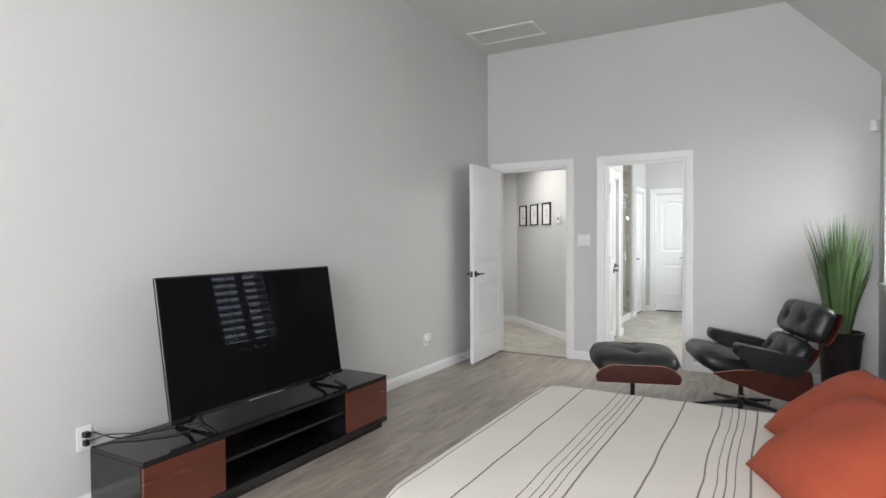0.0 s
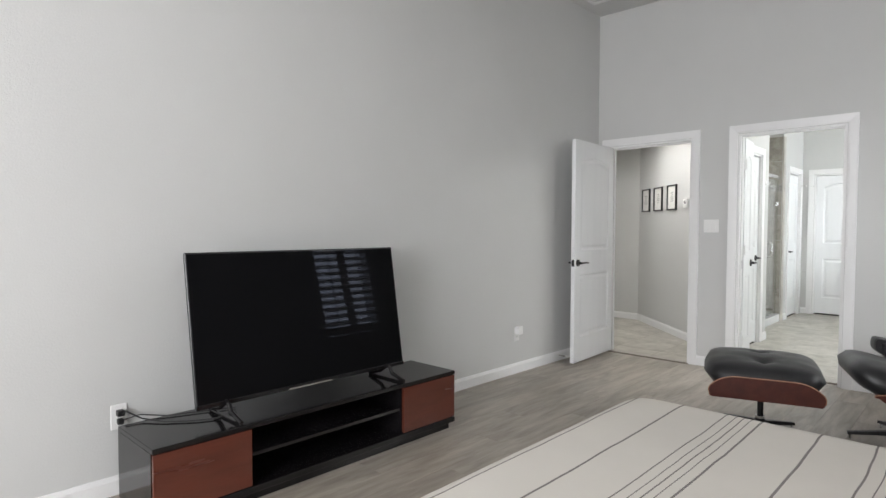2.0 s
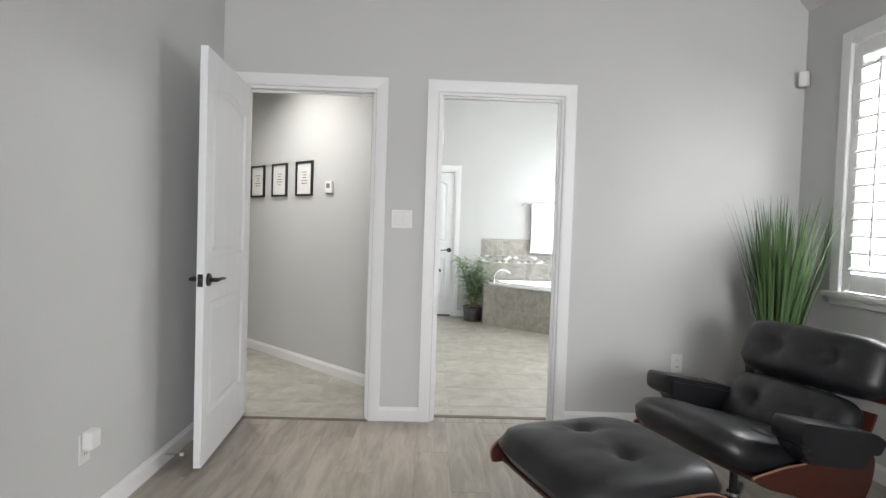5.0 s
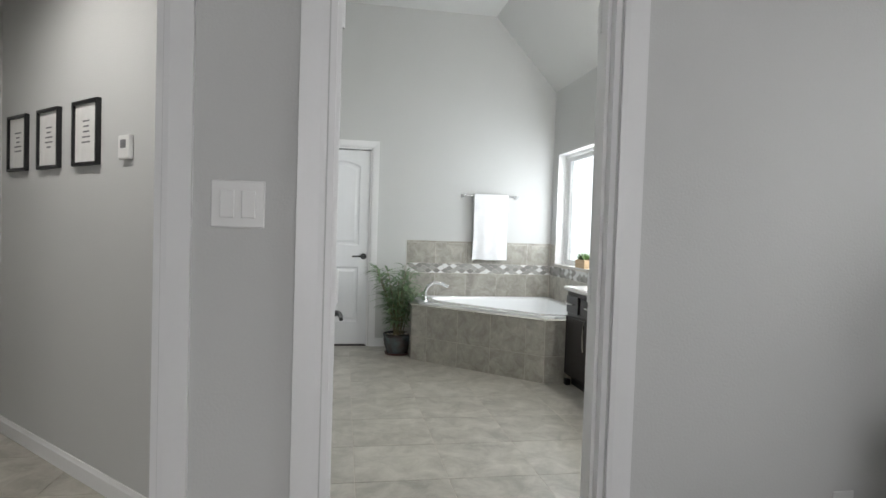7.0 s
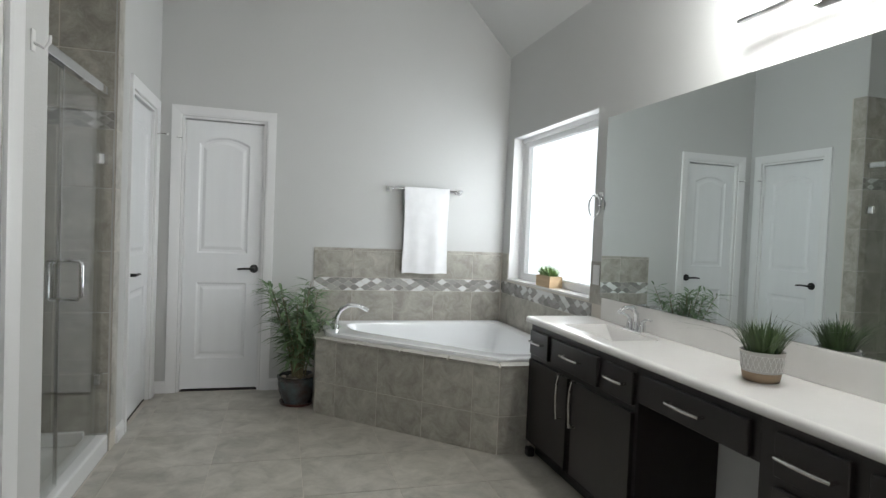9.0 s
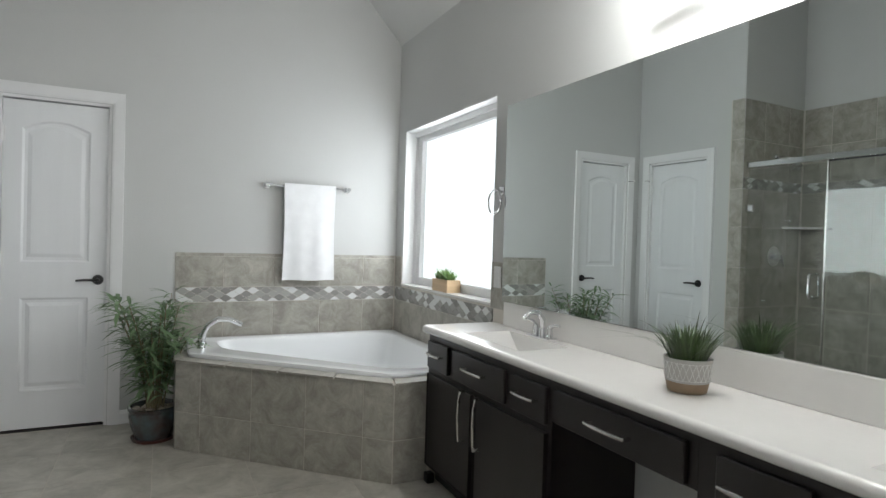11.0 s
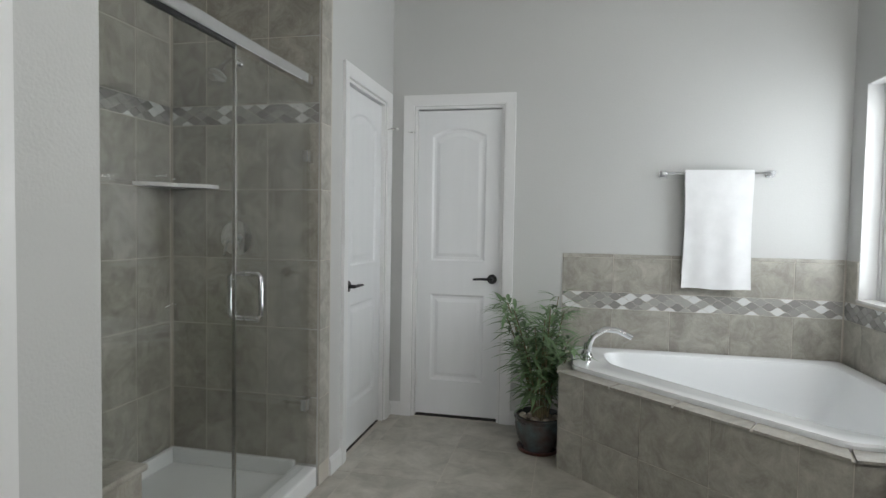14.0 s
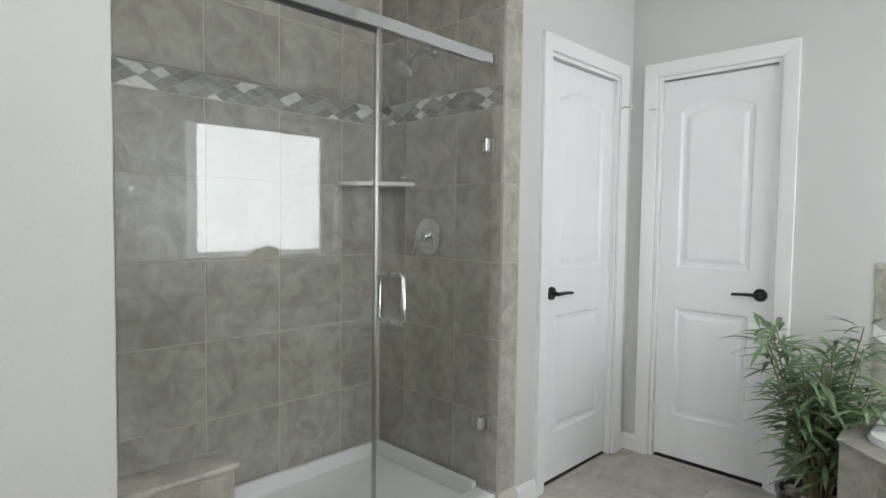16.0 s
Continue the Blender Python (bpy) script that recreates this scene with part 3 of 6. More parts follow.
# added panel behind the closet door, painted dark likewise
setting("shade_panel_5", boxes((CLX - T - 0.03, DC[0] - 0.03, -0.01, CLX - T - 0.002, DC[1] + 0.03, DHB + 0.06)), DOOR_SHADE, "added panel painted dark as the unlit space behind the door", "wall")

# ---- windows ----
sky_out = setting("backdrop", boxes((1.9, 3.6, -0.5, 1.95, 11.2, 4.0), (-3.0, -3.6, -0.5, 1.8, -3.55, 4.0), (1.31, 8.35, 0.55, 1.32, 10.7, 2.45)), BACK, "bright overcast sky outside the windows", "sky")


def shutter_window():
    root = thing("window_1", at(BEDR, 0), "white plantation shutters in a cased window", "window")
    tagged(root, kind="structure")
    y0, y1, z0, z1 = BW
    c = 0.075
    part("window_frame", boxes((-0.022, y0 - c, z0 - 0.01, 0.0, y0, z1 + c), (-0.022, y1, z0 - 0.01, 0.0, y1 + c, z1 + c), (-0.022, y0, z1, 0.0, y1, z1 + c), bevel=0.004), TRIM, root)
    part("window_sill", boxes((-0.055, y0 - c - 0.02, z0 - 0.03, T - 0.02, y1 + c + 0.02, z0 - 0.005), (-0.020, y0 - c, z0 - 0.075, 0.0, y1 + c, z0 - 0.03), (-0.034, y0 - c, z0 - 0.045, 0.0, y1 + c, z0 - 0.03), bevel=0.004), TRIM, root)
    ym = (y0 + y1) / 2
    for a, b2 in ((y0 + 0.005, ym - 0.003), (ym + 0.003, y1 - 0.005)):
        sh = part("shutter_frame", boxes((0.0, a, z0 + 0.005, 0.028, a + 0.055, z1 - 0.005), (0.0, b2 - 0.055, z0 + 0.005, 0.028, b2, z1 - 0.005), (0.0, a + 0.055, z0 + 0.005, 0.028, b2 - 0.055, z0 + 0.105), (0.0, a + 0.055, z1 - 0.085, 0.028, b2 - 0.055, z1 - 0.005), bevel=0.003), TRIM, root)
        n = 13
        lo, hi = z0 + 0.105, z1 - 0.085
        bm = bmesh.new()
        prism(bm, rounded([(-0.047, -0.005), (0.047, -0.005), (0.047, 0.005), (-0.047, 0.005)], 0.004, 2), 0, b2 - a - 0.114, Matrix.Rotation(radians(-40), 4, "Y") @ Matrix(((1, 0, 0, 0), (0, 0, 1, 0), (0, 1, 0, 0), (0, 0, 0, 1))))
        me = mesh_of("louver", bm, TRIM)
        for k in range(n):
            piece("louver", me, sh, (0.014, a + 0.057, lo + (k + 0.5) * (hi - lo) / n))
        part("tilt_rod", boxes((-0.034, (a + b2) / 2 - 0.006, lo + 0.05, -0.022, (a + b2) / 2 + 0.006, hi - 0.05)), TRIM, sh)
    return root


shutter_window()


def bath_window():
    root = thing("window_2", at(WIN, 0), "bright frosted fixed window in a deep white reveal", "window")
    tagged(root, kind="structure")
    y0, y1, z0, z1 = WY
    part("reveal", boxes((0.001, y0 - 0.001, z0, 0.12, y0 + 0.006, z1), (0.001, y1 - 0.006, z0, 0.12, y1 + 0.001, z1), (0.001, y0 + 0.006, z1 - 0.006, 0.12, y1 - 0.006, z1 + 0.001)), TRIM, root)
    f = 0.058
    part("window_frame", boxes((0.095, y0 + 0.006, z0, 0.14, y0 + f, z1 - 0.006), (0.095, y1 - f - 0.035, z0, 0.14, y1 - 0.006, z1 - 0.006), (0.095, y0 + f, z0, 0.14, y1 - f - 0.035, z0 + f), (0.095, y0 + f, z1 - f - 0.02, 0.14, y1 - f - 0.035, z1 - 0.006),
                               (0.075, y0 + 0.006, z1 - 0.04, 0.095, y1 - 0.006, z1 - 0.006), (0.085, y1 - 0.03, z0, 0.095, y1 - 0.006, z1 - 0.04), bevel=0.003), TRIM, root)
    pane = part("pane", boxes((0.112, y0 + f, z0 + f, 0.118, y1 - f - 0.035, z1 - f - 0.02)), WGLASS, root, "obscured glass pane")
    pane.visible_shadow = False
    part("window_sill", boxes((-0.012, y0 - 0.001, z0 - 0.014, 0.12, y1 + 0.001, z0 + 0.004), bevel=0.003), COUNT, root, "pale stone sill")
    return root


bath_window()

# plain back window, seen only through its light
bw = thing("window_3", at(0, BACKY), "plain white framed window", "window")
tagged(bw, kind="structure")
part("window_frame", boxes((BX[0] - 0.07, -0.0, BX[2] - 0.07, BX[0], 0.02, BX[3] + 0.07), (BX[1], 0, BX[2] - 0.07, BX[1] + 0.07, 0.02, BX[3] + 0.07), (BX[0], 0, BX[2] - 0.07, BX[1], 0.02, BX[2]), (BX[0], 0, BX[3], BX[1], 0.02, BX[3] + 0.07)), TRIM, bw)

# ---- bedroom things ----


def tv_stand():
    root = thing("tv_stand", at(-2.385, 1.262), "low black gloss media stand with cherry drawer fronts", "tv stand")
    w, d, h = 1.765, 0.395, 0.36     # along y, along x, height
    part("top_panel", boxes((0, 0, h - 0.022, d, w, h), bevel=0.002), GLOSS, root)
    part("base_panel", boxes((0.0, 0.02, 0.0, d - 0.03, w - 0.02, 0.045), (0.0, 0.0, 0.045, d, w, 0.075), bevel=0.0015), GLOSS, root)
    for y in (0.0, w - 0.02):
        part("side_panel", boxes((0, y, 0.075, d - 0.018, y + 0.02, h - 0.022)), GLOSS, root)
    for y in (0.41, w - 0.43):
        part("divider", boxes((0, y, 0.075, d - 0.018, y + 0.02, h - 0.022)), GLOSS, root)
    part("back_panel", boxes((0.0, 0.02, 0.075, 0.008, w - 0.02, h - 0.022)), GLOSS, root)
    part("shelf", boxes((0.02, 0.43, 0.205, d - 0.02, w - 0.43, 0.221)), GLOSS, root)
    for y in (0.0, w - 0.425):
        part("drawer_front", boxes((d - 0.017, y + 0.003, 0.08, d, y + 0.422, h - 0.026), bevel=0.001), CHERRY, root, "cherry red-brown drawer front")
    return root


tv_stand()


def television():
    m = Matrix.Translation((-2.142, 2.127, 0.36)) @ Matrix.Rotation(radians(90), 4, "Z") @ Matrix.Rotation(radians(-9.0), 4, "X")
    root = thing("television", m, "large black flat-screen television leaning back on its stand", "television")
    w, h, z = 1.24, 0.705, 0.062
    bm = boxes((-w / 2, 0.0, z, w / 2, 0.018, z + h), (-w / 2 + 0.15, 0.018, z + 0.05, w / 2 - 0.15, 0.055, z + 0.42), bevel=0.003)
    part("housing", bm, BLACK, root)
    part("screen", boxes((-w / 2 + 0.009, -0.002, z + 0.02, w / 2 - 0.009, 0.001, z + h - 0.009)), SCREEN, root, "glossy black screen")
    part("bezel", boxes((-w / 2, -0.005, z, w / 2, 0.0, z + 0.018), bevel=0.0015), GLOSS, root)
    part("trim_strip", boxes((-0.16, -0.0075, z + 0.001, 0.10, -0.005, z + 0.008)), NICKEL, root, "silver strip under the screen")
    return root


television()
tvf = thing("television_stand_foot", at(0, 0), "black plastic television foot", "stand foot", "feet of the television")
part("foot", tube(tube(bmesh.new(), [(-2.00, 1.64, 0.372), (-2.10, 1.64, 0.40), (-2.115, 1.64, 0.43), (-2.14, 1.64, 0.44)], 0.011, 8), [(-2.14, 1.64, 0.44), (-2.20, 1.64, 0.40), (-2.30, 1.64, 0.371)], 0.011, 8), GLOSS, tvf, smooth=True)
part("cross_bar", boxes((-2.30, 1.63, 0.3605, -2.00, 1.65, 0.372), bevel=0.003), GLOSS, tvf)
copy_thing(tvf, at(0, 0.97))


def outlet(m, label, plug=False):
    root = thing("wall_outlet", m, label, "outlet")
    part("cover_plate", boxes((-0.036, -0.006, -0.058, 0.036, 0, 0.058), bevel=0.003), PLASTIC, root)
    for z in (-0.021, 0.021):
        sk = part("socket", boxes((-0.017, -0.008, z - 0.014, 0.017, -0.006, z + 0.014), bevel=0.002), PLASTIC, root)
        part("slot", boxes((-0.008, -0.0085, z - 0.005, -0.005, -0.0075, z + 0.006), (0.005, -0.0085, z - 0.005, 0.008, -0.0075, z + 0.006)), BLACK, sk)
    if plug:
        part("plug", boxes((-0.016, -0.04, 0.006, 0.016, -0.008, 0.034), (-0.013, -0.034, -0.034, 0.013, -0.008, -0.006), bevel=0.004), BLACK, root, "black power plug")
    return root


outlet(at(TVX, 1.31, 0.36, 90), "white wall outlet with black plug", True)
o2 = outlet(at(TVX, 4.40, 0.335, 90), "white wall outlet above the baseboard")
part("night_light", boxes((-0.03, -0.05, 0.0, 0.03, -0.009, 0.07), bevel=0.008, segs=2), PLASTIC, o2, "white plug-in night light")
outlet(at(0.345, DOORY, 0.41), "white wall outlet behind the lounge chair")
cord = thing("power_cord", at(0, 0), "black power cord lying over the media stand", "cable")
part("cord", tube(bmesh.new(), [(-2.50, 1.31, 0.372), (-2.46, 1.32, 0.395), (-2.38, 1.36, 0.372), (-2.28, 1.42, 0.366), (-2.20, 1.52, 0.366), (-2.16, 1.60, 0.366), (-2.21, 1.72, 0.366)], 0.0035, 6), BLACK, cord, smooth=True)
part("cord_branch", tube(bmesh.new(), [(-2.50, 1.31, 0.345), (-2.44, 1.37, 0.374), (-2.36, 1.46, 0.366), (-2.31, 1.60, 0.366), (-2.25, 1.74, 0.366)], 0.003, 6), BLACK, cord, smooth=True)


def bed():
    root = thing("bed", at(0, 0), "low bed under a cream cover with grey stripes", "bed")
    x0, x1, y0, y1, h = -0.915, 1.02, 1.30, 3.175, 0.42
    part("bed_base", boxes((x0 + 0.11, y0 + 0.13, 0.0, x1, y1 - 0.05, 0.17), bevel=0.01), GAP, root)
    part("mattress", boxes((x0 + 0.09, y0 + 0.11, 0.17, x1, y1 - 0.04, h - 0.03), bevel=0.05, segs=3), WHITE_LINEN, root)
    # cover: draped sheet with rounded shoulders and a wavy hem
    bm = bmesh.new()
    prof = [(0.115, 0.0), (0.085, -0.002), (0.055, -0.006), (0.03, -0.018), (0.01, -0.045), (0.0, -0.09), (-0.012, -0.20), (-0.02, -0.315)]
    rows = []
    out = rounded([(x1, y0), (x0, y0), (x0, y1), (x1, y1)], [0.02, 0.30, 0.17, 0.02], 8)
    dense = []
    for i in range(len(out) - 1):
        a, c = Vector(out[i]), Vector(out[i + 1])
        k = max(1, int((c - a).length / 0.06))
        dense += [a + (c - a) * j / k for j in range(k)]
    dense.append(Vector(out[-1]))
    cx = Vector(((x0 + x1) / 2, (y0 + y1) / 2))
    for ins, dz in prof:
        row = []
        for i, p in enumerate(dense):
            d = dense[min(i + 1, len(dense) - 1)] - dense[max(i - 1, 0)]
            n = Vector((d.y, -d.x)).normalized()
            if n.dot(cx - p) < 0:
                n = -n
            q = p + n * ins
            wv = max(0, -dz - 0.06) * 0.10 * math.sin(i * 0.55) if dz < -0.06 else 0
            q = q - n * wv
            q.x = min(q.x, x1)
            row.append(bm.verts.new((q.x, q.y, h + dz)))
        rows.append(row)
    for u, v in zip(rows, rows[1:]):
        for k in range(len(u) - 1):
            bm.faces.new((u[k], u[k + 1], v[k + 1], v[k]))
    bm.faces.new(rows[0])
    part("cover", bm, STRIPE, root, "cream cotton cover with woven grey stripes", smooth=60)
    part("headboard", boxes((1.022, y0 - 0.03, 0, 1.058, y1 + 0.03, 0.85), bevel=0.01), CAB, root)
    return root


bed()


def pillow(name, m, w, h, t, material, label, fringe=True):
    root = thing(name, m, label, "pillow", "pillows on the bed")
    bm = bmesh.new()
    n = 18
    top, bot = {}, {}
    for i in range(n + 1):
        for j in range(n + 1):
            u, v = 2 * i / n - 1, 2 * j / n - 1
            pin = 1 - 0.07 * (1 - abs(u)) ** 0.7 * abs(v) ** 3 - 0.0
            pin2 = 1 - 0.07 * (1 - abs(v)) ** 0.7 * abs(u) ** 3
            x, z = u * w / 2 * pin2, v * h / 2 * pin
            th = t / 2 * max(0, (1 - abs(u) ** 2.6) * (1 - abs(v) ** 2.6)) ** 0.55
            th += 0.006 * noise.noise((x * 9, z * 9, t * 7)) * (1 if th > 0.01 else 0)
            top[i, j] = bm.verts.new((x, -th, z))
            bot[i, j] = top[i, j] if i in (0, n) or j in (0, n) else bm.verts.new((x, th, z))
    for i in range(n):
        for j in range(n):
            bm.faces.new((top[i, j], top[i + 1, j], top[i + 1, j + 1], top[i, j + 1]))
            bm.faces.new((bot[i, j], bot[i, j + 1], bot[i + 1, j + 1], bot[i + 1, j]))
    part("cushion", bm, material, root, smooth=70)
    if fringe:
        bm = bmesh.new()
        rnd = random.Random(5)
        for sx in (-1, 1):
            for k in range(34):
                z = (k / 33 - 0.5) * h * 0.98
                x = sx * w / 2 * 0.985
                dx = sx * (0.016 + 0.012 * rnd.random())
                tube(bm, [(x - sx * 0.006, 0, z), (x + dx * 0.6, 0.003 * rnd.uniform(-1, 1), z + 0.004 * rnd.uniform(-1, 1)), (x + dx, 0.006 * rnd.uniform(-1, 1), z + 0.01 * rnd.uniform(-1, 1))], 0.0035, 4)
        tagged(part("fringe", bm, material, root), kind="stuff")
    return root


def lean(x, y, z, turn, back):
    return Matrix.Translation((x, y, z)) @ Matrix.Rotation(radians(turn), 4, "Z") @ Matrix.Rotation(radians(back), 4, "X")


pillow("throw_pillow", lean(0.56, 2.62, 0.565, -72, -56), 0.56, 0.50, 0.22, ORANGE, "burnt orange throw pillow with fringed edges")
pillow("throw_pillow", lean(0.52, 2.12, 0.565, -70, -56), 0.56, 0.52, 0.23, ORANGE, "burnt orange throw pillow with fringed edges")
pillow("bed_pillow", lean(0.83, 2.72, 0.62, -90, -28), 0.66, 0.46, 0.18, WHITE_LINEN, "white bed pillow leaning on the headboard", False)
pillow("bed_pillow", lean(0.83, 1.95, 0.62, -90, -28), 0.66, 0.46, 0.18, WHITE_LINEN, "white bed pillow leaning on the headboard", False)


def cushion_pad(w, d, t, tufts, bend=0.0, crown=0.35):
    """A leather pad, x along its width, y along its depth; buttons pull its top in."""
    bm = bmesh.new()
    n, k = 26, 22
    top, bot = {}, {}
    for i in range(n + 1):
        for j in range(k + 1):
            u, v = 2 * i / n - 1, 2 * j / k - 1
            e2 = 5.0
            r = (abs(u) ** e2 + abs(v) ** e2) ** (1 / e2)
            mx2 = max(abs(u), abs(v))
            f = mx2 / r if r > 1e-6 else 1
            x, y = u * f * w / 2, v * f * d / 2
            edge = max(0, 1 - mx2 ** 6)
            z = t * (0.5 + 0.5 * edge ** 0.5) + crown * t * (1 - u * u) * (1 - v * v) * 0.5
            for tx, ty in tufts:
                q = math.hypot(x - tx, y - ty)
                z -= 0.035 * math.exp(-(q / 0.035) ** 2) + 0.014 * math.exp(-(q / 0.10) ** 2)
                ang = math.atan2(y - ty, x - tx)
                z -= 0.006 * math.exp(-(q / 0.12) ** 2) * (0.5 + 0.5 * math.cos(ang * 6)) * min(1, q / 0.03)
            z += 0.003 * noise.noise((x * 12, y * 12, t))
            zb = bend * (y / d * 2) ** 2 * (1 if y > 0 else 0.6)
            top[i, j] = bm.verts.new((x, y, z + zb))
            rim = i in (0, n) or j in (0, k)
            bot[i, j] = bm.verts.new((x * (1 if rim else 0.985), y * (1 if rim else 0.985), (0.18 * t if rim else 0.0) + zb))
    for i in range(n):
        for j in range(k):
            bm.faces.new((top[i, j], top[i + 1, j], top[i + 1, j + 1], top[i, j + 1]))
            bm.faces.new((bot[i, j], bot[i, j + 1], bot[i + 1, j + 1], bot[i + 1, j]))
    rim = [(i, 0) for i in range(n)] + [(n, j) for j in range(k)] + [(i, k) for i in range(n, 0, -1)] + [(0, j) for j in range(k, 0, -1)]
    for a, c in zip(rim, rim[1:] + rim[:1]):
        bm.faces.new((bot[a], bot[c], top[c], top[a]))
    return bm


def shell(w, pts, t=0.011, inset=0.0):
    """Bent plywood: the profile (y, z) swept over the width in x."""
    bm = bmesh.new()
    lo, hi = [], []
    k = len(pts)
    for i, p in enumerate(pts):
        d = Vector(pts[min(i + 1, k - 1)]) - Vector(pts[max(i - 1, 0)])
        n = Vector((-d.y, d.x)).normalized() * t
        lo.append(p)
        hi.append((p[0] + n.x, p[1] + n.y))
    outline = lo + hi[::-1]
    prism(bm, outline, -w / 2, w / 2, Matrix(((0, 0, 1, 0), (1, 0, 0, 0), (0, 1, 0, 0), (0, 0, 0, 1))))
    return bm


def star_base(root, n, radius, post_h, turn):
    bm = cyl(bmesh.new(), (0, 0, 0.05), (0, 0, post_h), 0.017, None, 14)
    cyl(bm, (0, 0, 0.045), (0, 0, 0.10), 0.036, 0.026, 16)
    part("post", bm, BLACK, root, smooth=True)
    part("collar", cyl(bmesh.new(), (0, 0, 0.10), (0, 0, 0.115), 0.027, None, 16), CHROME, root, "chrome collar", smooth=True)
    for k in range(n):
        a = radians(turn + 360 * k / n)
        u = Vector((math.cos(a), math.sin(a), 0))
        s = Vector((-u.y, u.x, 0))
        bm = bmesh.new()
        rings = []
        for q, zt, zb, hw in ((0.02, 0.085, 0.045, 0.020), (radius * 0.5, 0.066, 0.042, 0.017), (radius, 0.040, 0.024, 0.013)):
            c = u * q
            rings.append([bm.verts.new(c + s * hw + Vector((0, 0, zb))), bm.verts.new(c - s * hw + Vector((0, 0, zb))), bm.verts.new(c - s * hw * 0.8 + Vector((0, 0, zt))), bm.verts.new(c + s * hw * 0.8 + Vector((0, 0, zt)))])
        for p, q in zip(rings, rings[1:]):
            for i in range(4):
                bm.faces.new((p[i], p[(i + 1) % 4], q[(i + 1) % 4], q[i]))
        bm.faces.new(rings[0])
        bm.faces.new(rings[-1])
        leg = part("leg", bm, BLACK, root)
        f = u * (radius - 0.015)
        part("glide", cyl(bmesh.new(), (f.x, f.y, 0), (f.x, f.y, 0.026), 0.013, 0.009, 12), CHROME, leg, "chrome glide foot")


def curve2(p0, p1, p2, n=8):
    return [((1 - t) ** 2 * p0[0] + 2 * t * (1 - t) * p1[0] + t * t * p2[0], (1 - t) ** 2 * p0[1] + 2 * t * (1 - t) * p1[1] + t * t * p2[1]) for t in (i / n for i in range(n + 1))]


def side_shell(w, d, lip, drop, t=0.012):
    """Bowl of bent plywood under a pad: a floor with upturned, rounded flanks at both ends of its width."""
    bm = bmesh.new()
    nx, ny = 24, 10
    top, bot = {}, {}
    for i in range(nx + 1):
        for j in range(ny + 1):
            u, v = 2 * i / nx - 1, 2 * j / ny - 1
            a = abs(u)
            rise = 0 if a < 0.62 else ((a - 0.62) / 0.38) ** 2.0
            x = u * w / 2
            dd = d * (1 - 0.10 * rise)
            y = v * dd / 2
            z = -drop + lip * rise
            top[i, j] = bm.verts.new((x, y, z))
            bot[i, j] = bm.verts.new((x * 0.985, y, z - t))
    for i in range(nx):
        for j in range(ny):
            bm.faces.new((top[i, j], top[i + 1, j], top[i + 1, j + 1], top[i, j + 1]))
            bm.faces.new((bot[i, j], bot[i, j + 1], bot[i + 1, j + 1], bot[i + 1, j]))
    rim = [(i, 0) for i in range(nx)] + [(nx, j) for j in range(ny)] + [(i, ny) for i in range(nx, 0, -1)] + [(0, j) for j in range(ny, 0, -1)]
    for a, c in zip(rim, rim[1:] + rim[:1]):
        bm.faces.new((bot[a], bot[c], top[c], top[a]))
    return bm


def slab_bent(profile, thick, w, edge=0.03):
    """A soft slab whose side outline (y, z) is a closed loop, swept over its width with rounded ends."""
    bm = bmesh.new()
    rings = []
    c = Vector((sum(p[0] for p in profile) / len(profile), sum(p[1] for p in profile) / len(profile)))
    for x, f in ((-w / 2, 0.72), (-w / 2 + edge * 0.35, 0.90), (-w / 2 + edge, 1.0), (w / 2 - edge, 1.0), (w / 2 - edge * 0.35, 0.90), (w / 2, 0.72)):
        ring = []
        for p in profile:
            v = Vector(p) - c
            ln = max(v.length, 1e-6)
            sh = (1 - f) * thick * 0.5
            q = c + v * max(0.0, (ln - sh) / ln)
            ring.append(bm.verts.new((x, q.x, q.y)))
        rings.append(ring)
    k = len(profile)
    for u, v in zip(rings, rings[1:]):
        for i in range(k):
            bm.faces.new((u[i], u[(i + 1) % k], v[(i + 1) % k], v[i]))
    bm.faces.new(rings[0][::-1])
    bm.faces.new(rings[-1])
    return bm


